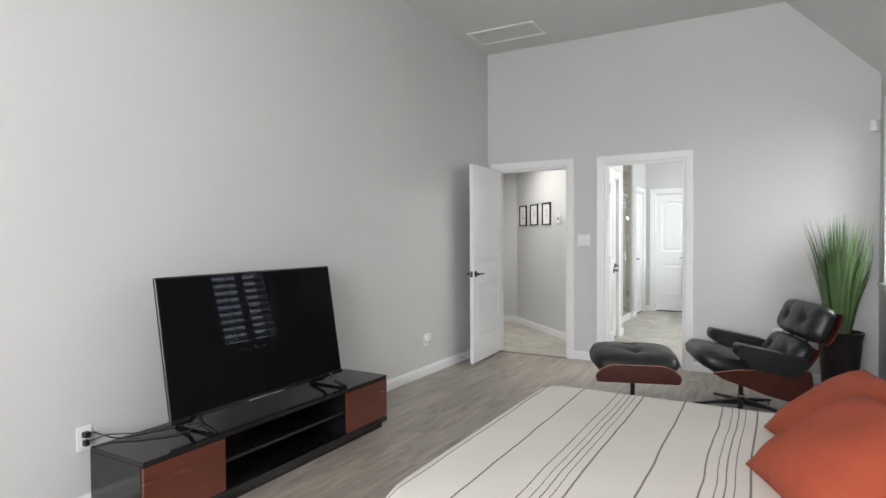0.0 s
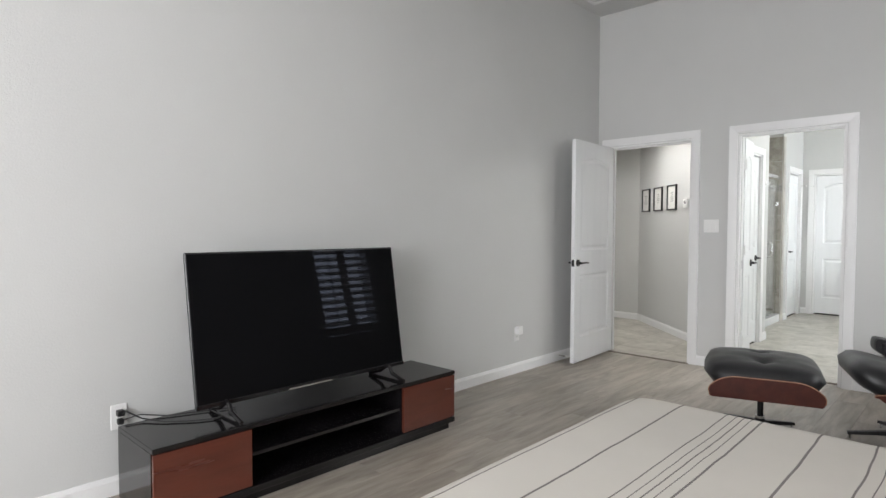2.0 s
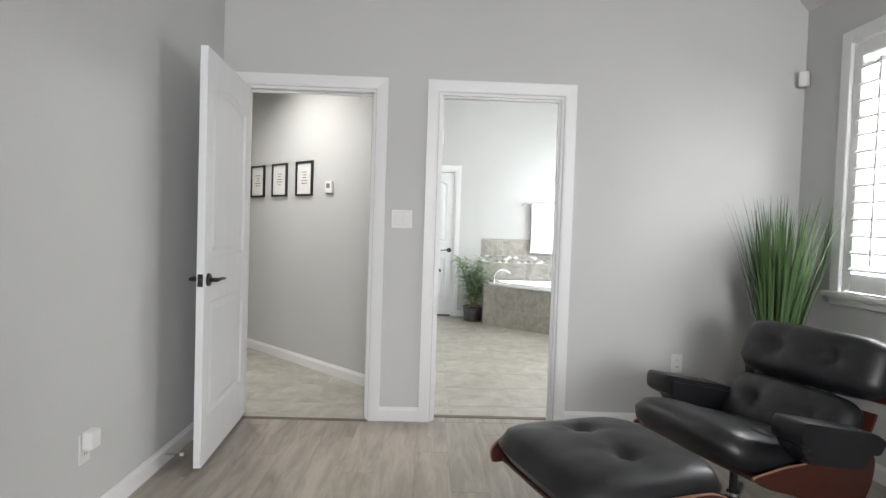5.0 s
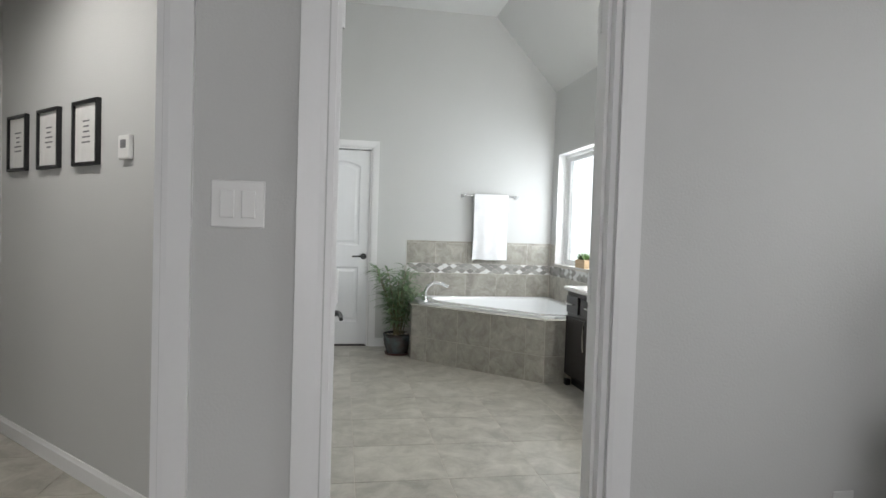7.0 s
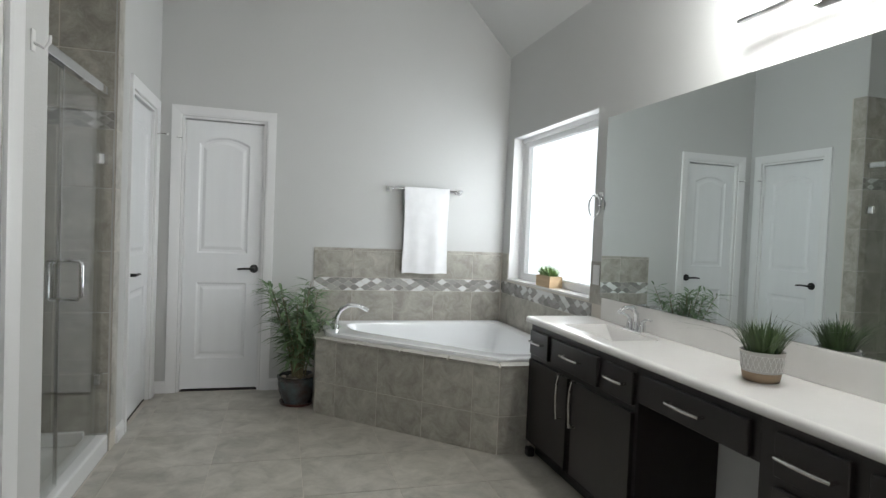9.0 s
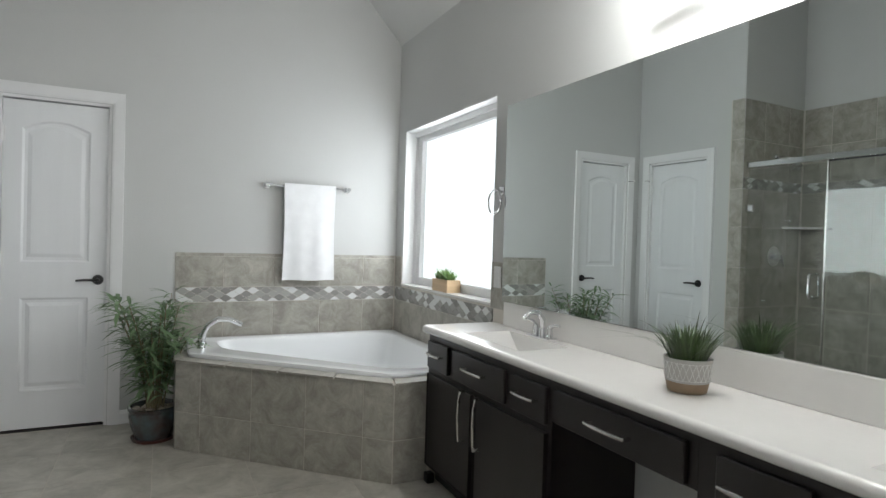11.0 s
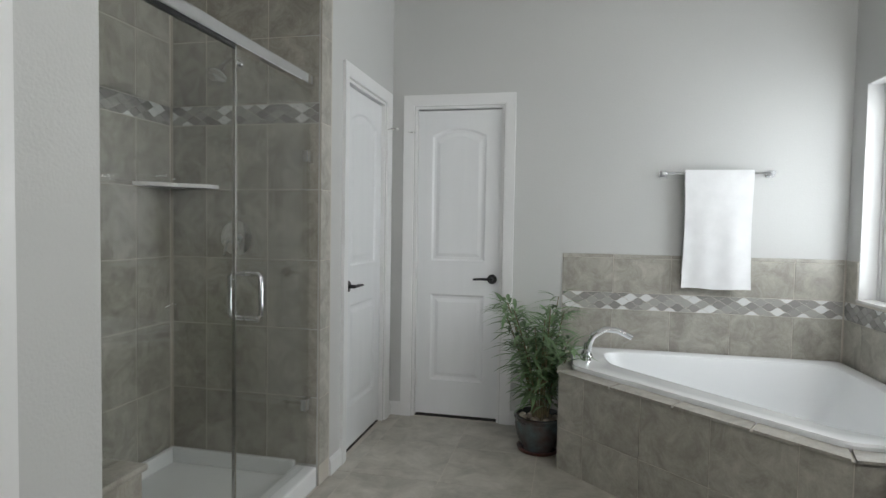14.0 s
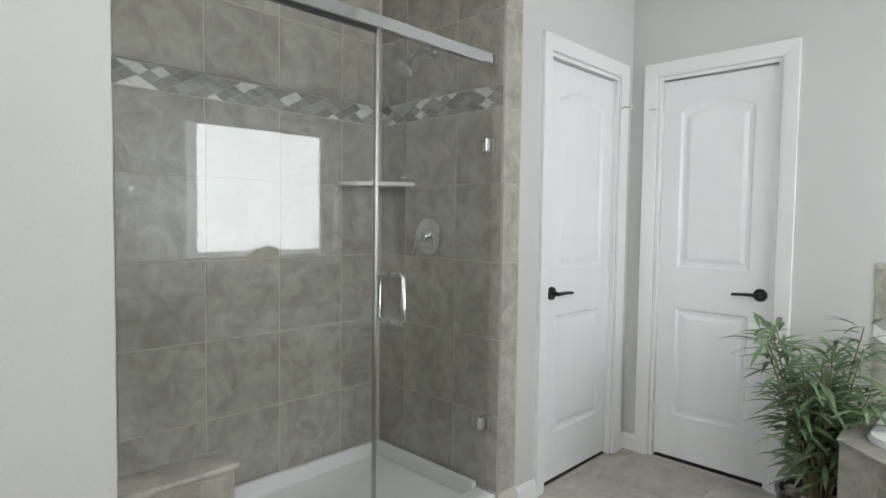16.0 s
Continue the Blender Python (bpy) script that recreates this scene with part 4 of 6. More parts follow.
def ottoman():
    # local x is the side-to-side axis, y the way a sitter faces
    root = thing("ottoman", at(-0.60, 4.235, 0, 108), "black tufted leather ottoman on a rosewood shell", "ottoman")
    star_base(root, 4, 0.275, 0.285, 45)
    part("shell", boxes((-0.335, -0.235, 0.288, 0.335, 0.235, 0.301), bevel=0.004), ROSE, root, "bent rosewood plywood shell")
    for sx in (-1, 1):
        bm = bmesh.new()
        prism(bm, rounded([(-0.272, 0.287), (0.272, 0.287), (0.287, 0.335), (0.215, 0.408), (-0.215, 0.408), (-0.287, 0.335)], [0.012, 0.012, 0.03, 0.08, 0.08, 0.03], 6), -0.006, 0.006, Matrix.Translation((sx * 0.338, 0, 0)) @ Matrix(((0, 0, 1, 0), (1, 0, 0, 0), (0, 1, 0, 0), (0, 0, 0, 1))))
        fl = part("shell_flank", bm, ROSE, root)
        edge = rounded([(-0.272, 0.287), (0.272, 0.287), (0.287, 0.335), (0.215, 0.408), (-0.215, 0.408), (-0.287, 0.335)], [0.012, 0.012, 0.03, 0.08, 0.08, 0.03], 6)
        part("ply_edge", tube(bmesh.new(), [(sx * 0.339, y, z) for y, z in edge[10:]], 0.0055, 6), PLY, fl, "pale plywood edge", smooth=True)
    bm = cushion_pad(0.650, 0.625, 0.158, ((-0.13, 0.0), (0.13, 0.0)), 0.012)
    bmesh.ops.transform(bm, matrix=Matrix.Translation((0, 0, 0.307)), verts=bm.verts)
    for v in bm.verts:
        low = max(0.0, min(1.0, (0.40 - v.co.z) / 0.09))
        v.co.y *= 1 - 0.23 * low
    part("cushion", bm, LEATHER, root, "black leather cushion with two buttons", smooth=60)
    for x in (-0.13, 0.13):
        bm = bmesh.new()
        bmesh.ops.create_uvsphere(bm, u_segments=10, v_segments=6, radius=0.011, matrix=Matrix.Translation((x, 0.0, 0.438)) @ Matrix.Diagonal((1, 1, 0.5, 1)))
        part("button", bm, LEATHER, root, smooth=True)
    return root


ottoman()


def lounge_chair():
    # local x side to side, y the way a sitter faces
    root = thing("lounge_chair", at(0.105, 4.635, 0, 109), "black leather lounge chair with rosewood plywood shells", "lounge chair")
    star_base(root, 5, 0.33, 0.26, 90)
    tilt = Matrix.Rotation(radians(14), 4, "X")
    # seat
    sp = curve2((0.24, 0.010), (0.22, -0.008), (0.19, -0.012), 3) + curve2((0.15, -0.018), (0.0, -0.03), (-0.16, -0.018), 6) + curve2((-0.20, -0.012), (-0.30, 0.03), (-0.33, 0.10), 6)
    m = Matrix.Translation((0, 0.02, 0.275)) @ tilt
    bm = shell(0.64, sp)
    bmesh.ops.transform(bm, matrix=m, verts=bm.verts)
    part("seat_shell", bm, ROSE, root, "bent rosewood plywood seat shell", smooth=50)
    flank = rounded([(-0.36, -0.055), (-0.10, -0.055), (0.27, 0.0), (0.10, 0.075), (0.0, 0.095), (-0.07, 0.185), (-0.33, 0.185), (-0.37, 0.08)], [0.07, 0.05, 0.02, 0.06, 0.06, 0.05, 0.04, 0.05], 5)
    for sx in (-1, 1):
        # upturned flank of the seat shell that carries the arm
        fm = m @ Matrix.Translation((sx * 0.325, 0, 0)) @ Matrix.Rotation(radians(sx * 7), 4, "Y")
        fl = part("shell_flank", prism(bmesh.new(), flank, -0.006, 0.006, fm @ Matrix(((0, 0, 1, 0), (1, 0, 0, 0), (0, 1, 0, 0), (0, 0, 0, 1)))), ROSE, root)
        part("ply_edge", tube(bmesh.new(), [fm @ Vector((0, y, z)) for y, z in flank[12:40]], 0.0055, 6), PLY, fl, "pale plywood edge", smooth=True)
    bm = cushion_pad(0.61, 0.66, 0.15, ((-0.13, -0.02), (0.13, -0.02)), 0.02)
    for v in bm.verts:
        low = max(0.0, min(1.0, (0.09 - v.co.z) / 0.09))
        v.co.y *= 1 - 0.14 * low
    bmesh.ops.transform(bm, matrix=m @ Matrix.Translation((0, 0.045, -0.005)), verts=bm.verts)
    part("seat_cushion", bm, LEATHER, root, smooth=60)
    # lower back
    mb = Matrix.Translation((0, -0.230, 0.285)) @ Matrix.Rotation(radians(90 + 36), 4, "X") @ Matrix.Translation((0, 0.155, 0))
    bm = cushion_pad(0.60, 0.295, 0.11, ((-0.14, 0.0), (0.14, 0.0)), 0.0)
    bmesh.ops.transform(bm, matrix=mb @ Matrix.Diagonal((1, 1, -1, 1)), verts=bm.verts)
    part("lower_back_cushion", bm, LEATHER, root, smooth=60)
    bm = shell(0.62, curve2((-0.15, -0.005), (-0.09, 0.020), (0.0, 0.018), 6) + curve2((0.02, 0.018), (0.09, 0.02), (0.135, 0.005), 6))
    bmesh.ops.transform(bm, matrix=mb, verts=bm.verts)
    part("lower_back_shell", bm, ROSE, root, smooth=50)
    # head rest
    mh = Matrix.Translation((0, -0.435, 0.550)) @ Matrix.Rotation(radians(90 + 22), 4, "X") @ Matrix.Translation((0, 0.125, 0))
    bm = cushion_pad(0.68, 0.265, 0.13, ((-0.14, 0.0), (0.14, 0.0)), 0.0)
    bmesh.ops.transform(bm, matrix=mh @ Matrix.Diagonal((1, 1, -1, 1)), verts=bm.verts)
    part("headrest_cushion", bm, LEATHER, root, smooth=60)
    bm = shell(0.665, curve2((-0.115, 0.0), (-0.07, 0.022), (0.0, 0.02), 6) + curve2((0.02, 0.02), (0.07, 0.022), (0.11, 0.005), 6))
    bmesh.ops.transform(bm, matrix=mh, verts=bm.verts)
    part("headrest_shell", bm, ROSE, root, smooth=50)
    for sx in (-0.13, 0.13):
        part("back_brace", tube(bmesh.new(), [(sx, -0.30, 0.42), (sx, -0.43, 0.60), (sx, -0.495, 0.74)], 0.014, 8), BLACK, root, "black aluminium back brace", smooth=True)
    # arms: a leather side pad inside the flank under a sloping, overhanging rest
    ma = Matrix.Translation((0, -0.025, 0.272)) @ Matrix.Rotation(radians(10), 4, "X")
    for sx in (-1, 1):
        prof = rounded([(0.09, 0.095), (0.155, 0.16), (0.185, 0.235), (-0.20, 0.225), (-0.26, 0.15), (-0.22, 0.095)], 0.025, 4)
        bm = slab_bent(prof, 0.05, 0.105, 0.03)
        bmesh.ops.transform(bm, matrix=ma @ Matrix.Translation((sx * 0.318, 0, 0)), verts=bm.verts)
        part("arm_pad", bm, LEATHER, root, "black leather side pad", smooth=60)
        prof = rounded([(0.14, 0.155), (0.205, 0.175), (0.215, 0.258), (-0.20, 0.248), (-0.27, 0.220), (-0.24, 0.165)], [0.03, 0.03, 0.03, 0.03, 0.02, 0.02], 4)
        bm = slab_bent(prof, 0.04, 0.125, 0.03)
        bmesh.ops.transform(bm, matrix=ma @ Matrix.Translation((sx * 0.345, 0, 0)), verts=bm.verts)
        part("armrest", bm, LEATHER, root, "black leather armrest pad", smooth=60)
    return root


lounge_chair()


def blades(bm, rnd, n, base_r, length, spread, width, droop=0.5, z=0.0, seg=6, pmin=0.6):
    """Narrow folded leaves that rise from a clump and bend outward."""
    for _ in range(n):
        a, r = rnd.uniform(0, 2 * math.pi), base_r * math.sqrt(rnd.random())
        ln = length * rnd.uniform(pmin, 1.0)
        out = spread * rnd.random() ** 0.8
        a2 = a + rnd.uniform(-0.5, 0.5)
        d = Vector((math.cos(a2), math.sin(a2), 0))
        s = Vector((-d.y, d.x, 0)) * width * rnd.uniform(0.7, 1.2)
        p = Vector((r * math.cos(a), r * math.sin(a), z))
        prev = None
        for k in range(seg + 1):
            t = k / seg
            c = p + d * ln * (out * t + droop * out * t ** 3) + Vector((0, 0, ln * (t - 0.45 * droop * out * t ** 2.5)))
            w2 = s * (1 - t ** 2.2) * (0.55 + 0.45 * min(1, t * 4))
            row = [bm.verts.new(c - w2), bm.verts.new(c + Vector((0, 0, -0.25)) * w2.length), bm.verts.new(c + w2)]
            if prev:
                bm.faces.new((prev[0], prev[1], row[1], row[0]))
                bm.faces.new((prev[1], prev[2], row[2], row[1]))
            prev = row
    return bm


gp = thing("tall_grass_plant", at(0.785, 5.47), "tall artificial grass plant in a dark pot", "potted plant")
part("pot", lathe(bmesh.new(), [(0.115, 0.0), (0.12, 0.01), (0.155, 0.46), (0.165, 0.50), (0.168, 0.52), (0.150, 0.52), (0.145, 0.47), (0.14, 0.46)], 28), POTB, gp, "glossy dark brown pot", smooth=40)
part("soil", cyl(bmesh.new(), (0, 0, 0.44), (0, 0, 0.465), 0.143, None, 20), GAP, gp)
g = blades(bmesh.new(), random.Random(3), 380, 0.070, 1.06, 0.22, 0.0085, 0.4, 0.455, 7, 0.5)
for v in g.verts:
    v.co.x = min(v.co.x, 0.20)
    v.co.y = min(v.co.y, 0.26)
part("grass", g, LEAF, gp, "green and pale grass blades")

# switch plate, sensor, ceiling vent
sp = thing("light_switch", at(-1.417, DOORY, 1.262), "white double rocker switch plate", "light switch")
part("cover_plate", boxes((-0.064, -0.006, -0.058, 0.064, 0, 0.058), bevel=0.003), PLASTIC, sp)
for x in (-0.025, 0.025):
    part("rocker", boxes((x - 0.017, -0.010, -0.034, x + 0.017, -0.0055, 0.034), bevel=0.002), PLASTIC, sp)
ms = thing("motion_detector", Matrix.Translation((1.03, 5.74, 2.205)) @ Matrix.Rotation(radians(45), 4, "Z"), "small white alarm sensor high in the room corner", "sensor")
part("sensor_body", boxes((-0.03, -0.035, -0.045, 0.03, 0.018, 0.045), bevel=0.010, segs=3), PLASTIC, ms, smooth=40)
part("sensor_lens", boxes((-0.02, -0.0365, -0.035, 0.02, -0.034, 0.005), bevel=0.001), PAPER, ms)
cv = thing("attic_hatch", at(-2.05, 5.24, BCEIL), "white framed hatch panel in the ceiling", "ceiling hatch")
part("hatch_frame", boxes((-0.36, -0.20, -0.012, 0.36, -0.165, 0), (-0.36, 0.165, -0.012, 0.36, 0.20, 0), (-0.36, -0.165, -0.012, -0.325, 0.165, 0), (0.325, -0.165, -0.012, 0.36, 0.165, 0), bevel=0.003), TRIM, cv)
part("hatch_panel", boxes((-0.322, -0.162, -0.006, 0.322, 0.162, 0)), CEIL, cv)
ds = thing("door_stop", at(TVX + BT, 5.06, 0.05), "small spring door stop on the baseboard", "door stop")
part("spring", cyl(bmesh.new(), (0, 0, 0), (0.07, 0, 0), 0.006, 0.005, 10), NICKEL, ds)
part("tip", cyl(bmesh.new(), (0.07, 0, 0), (0.085, 0, 0), 0.008, None, 10), PLASTIC, ds)

# ---- hall things ----
HALLDIR = Vector((-1.59, 1.59, 0)).normalized()


def on_hall(d, z):
    p = Vector((-1.50, 6.36, 0)) + HALLDIR * d
    return Matrix.Translation((p.x, p.y, z)) @ Matrix.Rotation(radians(-45), 4, "Z")


for k, d in enumerate((1.155, 1.555, 1.945)):
    pf = thing("picture_frame", on_hall(d, 1.605), "black framed white print on the hall wall", "picture", "three prints in a row")
    w, h = 0.125, 0.148
    part("frame", boxes((-w, -0.022, -h, -w + 0.016, 0, h), (w - 0.016, -0.022, -h, w, 0, h), (-w + 0.016, -0.022, -h, w - 0.016, 0, -h + 0.016), (-w + 0.016, -0.022, h - 0.016, w - 0.016, 0, h), bevel=0.002), BLACK, pf)
    part("print", boxes((-w + 0.016, -0.010, -h + 0.016, w - 0.016, -0.001, h - 0.016)), PAPER, pf)
    rnd = random.Random(k)
    bm = bmesh.new()
    for j in range(5):
        zz = -0.045 + j * 0.024
        ww = rnd.uniform(0.02, 0.045)
        box(bm, -ww, -0.0112, zz, ww, -0.0102, zz + 0.007)
    part("print_lines", bm, INK, pf)
th = thing("thermostat", on_hall(0.79, 1.52), "white wall thermostat in the hall", "thermostat")
part("body", boxes((-0.045, -0.022, -0.05, 0.045, 0, 0.05), bevel=0.006, segs=2), PLASTIC, th)
part("display", boxes((-0.022, -0.0235, -0.005, 0.022, -0.0215, 0.03)), INK, th, "grey display")
casing("door_trim_6", at(-4.45, 7.92), 0.80, DH)
cl = thing("ceiling_light", at(-2.72, 6.55, 2.75), "round recessed hall ceiling light, lit", "ceiling light")
part("trim_ring", lathe(bmesh.new(), [(0.095, 0), (0.095, -0.008), (0.075, -0.012), (0.07, 0.0)], 24), TRIM, cl)
part("lens", cyl(bmesh.new(), (0, 0, -0.009), (0, 0, -0.004), 0.07, None, 24), DOWN, cl, "lit lens")
hl = bpy.data.lights.new("hall_light", "SPOT")
hl.energy, hl.color, hl.spot_size, hl.spot_blend, hl.shadow_soft_size = HALL_W, (1.0, 0.97, 0.93), radians(150), 0.8, 0.07
hlo = new("hall_light", hl)
hlo.matrix_world = look((-2.72, 6.55, 2.735), (-2.72, 6.55, 0))
tagged(hlo, kind="structure")

# ---- bathroom ----
# tub deck: corner platform faced with tiles
DECK = [(-0.508, FARY - 0.012), (-0.508, 9.64), (0.468, 8.725), (WIN - 0.012, 8.725), (WIN - 0.012, FARY - 0.012)]
DZ = 0.515
deck = thing("bathtub_surround", at(0, 0), "tiled corner platform round the bathtub", "tub surround")
bm = bmesh.new()
inner = [(-0.39, 10.165), (-0.39, 9.74), (0.52, 8.89), (0.99, 8.89), (0.99, 10.165)]
lo = [bm.verts.new((x, y, 0)) for x, y in DECK]
hi = [bm.verts.new((x, y, DZ - 0.011)) for x, y in DECK]
ih = [bm.verts.new((x, y, DZ - 0.011)) for x, y in inner]
il = [bm.verts.new((x, y, 0.02)) for x, y in inner]
for i in range(5):
    j = (i + 1) % 5
    bm.faces.new((lo[i], lo[j], hi[j], hi[i]))
    bm.faces.new((hi[i], hi[j], ih[j], ih[i]))
    bm.faces.new((ih[i], ih[j], il[j], il[i]))
bm.faces.new(il)
bm.faces.new(lo[::-1])
core = part("core", bm, GROUT, deck)


def tile_mesh(name, w, h, t, material, bevel=0.0015):
    """A tile standing in x, z with its face on -y."""
    return mesh_of(name, boxes((0, -t, 0, w, 0, h), bevel=bevel), material)


def tile_run(parent, p, q, z0, z1, size, t, material, phase=0.0, gap=0.003, name="tile"):
    """Tiles on the upright face from p to q, whose outside is on the right hand."""
    p, q = Vector((*p, 0)), Vector((*q, 0))
    d = q - p
    ln = d.length
    ang = math.atan2(d.y, d.x)
    xs = [0.0]
    x = phase if phase > 0 else size
    while x < ln - 0.02:
        xs.append(x)
        x += size
    xs.append(ln)
    for a, c in zip(xs, xs[1:]):
        me = tile_mesh(name, c - a - gap, z1 - z0 - gap, t, material)
        ob = piece(name, me, parent, (0, 0, 0))
        ob.matrix_basis = Matrix.Translation(p + d.normalized() * (a + gap / 2) + Vector((0, 0, z0 + gap / 2))) @ Matrix.Rotation(ang, 4, "Z")


for z0, z1 in ((0.0, 0.22), (0.22, DZ - 0.012)):
    tile_run(core, (-0.508, FARY), (-0.508, 9.64), z0, z1, 0.333, 0.003, TILE, 0.26)
    tile_run(core, (-0.508, 9.64), (0.468, 8.725), z0, z1, 0.333, 0.003, TILE, 0.17)
    tile_run(core, (0.468, 8.725), (0.66, 8.725), z0, z1, 0.333, 0.003, TILE)
# tiles and bullnose on top of the deck
bm = bmesh.new()
for (a, c), (i2, j2) in zip(((0, 1), (1, 2), (2, 3), (3, 4), (4, 0)), ((0, 1), (1, 2), (2, 3), (3, 4), (4, 0))):
    p, q, r, s2 = Vector(DECK[a]), Vector(DECK[c]), Vector(inner[j2]), Vector(inner[i2])
    k = max(1, round((q - p).length / 0.33))
    for n in range(k):
        t0, t1 = n / k + 0.004, (n + 1) / k - 0.004
        o = 0.011
        nrm = Vector(((q - p).normalized().y, -(q - p).normalized().x))
        if nrm.dot(p - Vector((0.4, 9.6))) < 0:
            nrm = -nrm
        e1 = nrm * (o if a in (0, 1, 2) else 0)
        prism(bm, [tuple(p.lerp(q, t0) + e1), tuple(p.lerp(q, t1) + e1), tuple(s2.lerp(r, t1)), tuple(s2.lerp(r, t0))], DZ - 0.011, DZ)
part("deck_tile", bm, TILE, deck, "tiled ledge with rounded edge")

# tub
tub = thing("bathtub", at(0, 0), "white acrylic corner bathtub set into the tiled deck", "bathtub")
rim_out = rounded([(-0.445, 10.22), (-0.445, 9.70), (0.495, 8.815), (1.035, 8.815), (1.035, 10.22)], [0.03, 0.05, 0.05, 0.03, 0.03], 8)
lip_in = rounded([(-0.285, 10.13), (-0.245, 9.79), (0.56, 8.925), (0.965, 8.925), (0.965, 10.13)], [0.14, 0.12, 0.16, 0.16, 0.16], 8)


def loop(pts, z, f=1.0, c=(0.40, 9.64)):
    return [(c[0] + (x - c[0]) * f, c[1] + (y - c[1]) * f, z) for x, y in pts]


bm = bmesh.new()
rings = []
for pts, z, f in ((rim_out, DZ - 0.02, 1.0), (rim_out, DZ + 0.012, 1.0), (rim_out, DZ + 0.021, 0.990), (lip_in, DZ + 0.021, 1.015), (lip_in, DZ + 0.015, 0.99), (lip_in, DZ - 0.02, 0.965), (lip_in, 0.34, 0.92), (lip_in, 0.19, 0.85), (lip_in, 0.13, 0.74), (lip_in, 0.12, 0.5)):
    rings.append([bm.verts.new(p) for p in loop(pts, z, f)])
for u, v in zip(rings, rings[1:]):
    n = len(u)
    for k in range(n):
        bm.faces.new((u[k], u[(k + 1) % n], v[(k + 1) % n], v[k]))
bm.faces.new(rings[-1])
part("basin", bm, ACRYL, tub, smooth=35)
part("drain", cyl(bmesh.new(), (0.40, 9.60, 0.12), (0.40, 9.60, 0.125), 0.035, None, 20), CHROME, tub, "chrome drain")
part("overflow_plate", cyl(bmesh.new(), (0.05, 9.47, 0.40), (0.062, 9.48, 0.402), 0.034, None, 20), CHROME, tub, "chrome overflow plate")

tf = thing("tub_faucet", at(-0.355, 9.93, DZ + 0.021), "chrome arched tub spout with lever handles", "faucet")
arc = [(0.0, 0, 0.0), (0.005, 0, 0.07), (0.03, 0, 0.125), (0.09, 0, 0.162), (0.16, 0, 0.158), (0.215, 0, 0.132), (0.235, 0, 0.122)]
part("spout", tube(cyl(bmesh.new(), (0, 0, 0), (0, 0, 0.02), 0.03, 0.024, 18), arc, 0.020, 14, 0.015), CHROME, tf, smooth=50)
for dy in (-0.085, 0.085):
    hnd = part("handle", tube(cyl(cyl(bmesh.new(), (-0.01, dy, 0), (-0.01, dy, 0.015), 0.026, 0.022, 16), (-0.01, dy, 0.015), (-0.01, dy, 0.06), 0.014, 0.012, 14), [(-0.01, dy, 0.055), (-0.015, dy * 1.35, 0.062), (-0.02, dy * 1.75, 0.058)], 0.008, 8, 0.005), CHROME, tf, "chrome lever handle", smooth=50)

# wall tiles round the tub
tubwall = setting("tile_splash_north", boxes((-0.511, FARY - 0.004, DZ, WIN, FARY - 0.0005, 1.106)), GROUT, "beige tile splash with a mosaic band", "tile splash")
splash_e = setting("tile_splash_east", boxes((WIN - 0.004, 8.61, DZ, WIN - 0.0005, FARY - 0.004, WY[2] - 0.016), (WIN - 0.004, 8.61, WY[2] - 0.016, WIN - 0.0005, WY[0] - 0.002, 1.130), (WIN - 0.004, WY[1] + 0.002, WY[2] - 0.016, WIN - 0.0005, FARY - 0.004, 1.106)), GROUT, "beige tile splash with a mosaic band under the window", "tile splash")
MZ0, MZ1 = 0.772, 0.875
for z0, z1 in ((DZ, MZ0), (MZ1, 1.085)):
    tile_run(tubwall, (-0.508, FARY - 0.004), (WIN - 0.012, FARY - 0.004), z0, z1, 0.333, 0.003, TILE, 0.30)
tile_run(tubwall, (-0.508, FARY - 0.004), (WIN - 0.012, FARY - 0.004), 1.085, 1.110, 0.333, 0.005, TILE, 0.30, name="bullnose_tile")
tile_run(splash_e, (WIN - 0.004, FARY - 0.014), (WIN - 0.004, 8.755), DZ, MZ0, 0.333, 0.003, TILE, 0.2)
tile_run(splash_e, (WIN - 0.004, WY[0] - 0.004), (WIN - 0.004, 8.613), MZ1, 1.130, 0.333, 0.005, TILE)
tile_run(splash_e, (WIN - 0.004, FARY - 0.014), (WIN - 0.004, WY[1] + 0.003), MZ1, 1.106, 0.333, 0.003, TILE)


QUARTER = ((1, 0), (0.72, 0.2), (0.5, 0.5), (0.28, 0.8))
OGEE = QUARTER + ((0, 1),) + tuple((-x, z) for x, z in QUARTER[::-1]) + tuple((-x, -z) for x, z in QUARTER[1:]) + ((0, -1),) + tuple((x, -z) for x, z in QUARTER[:0:-1])


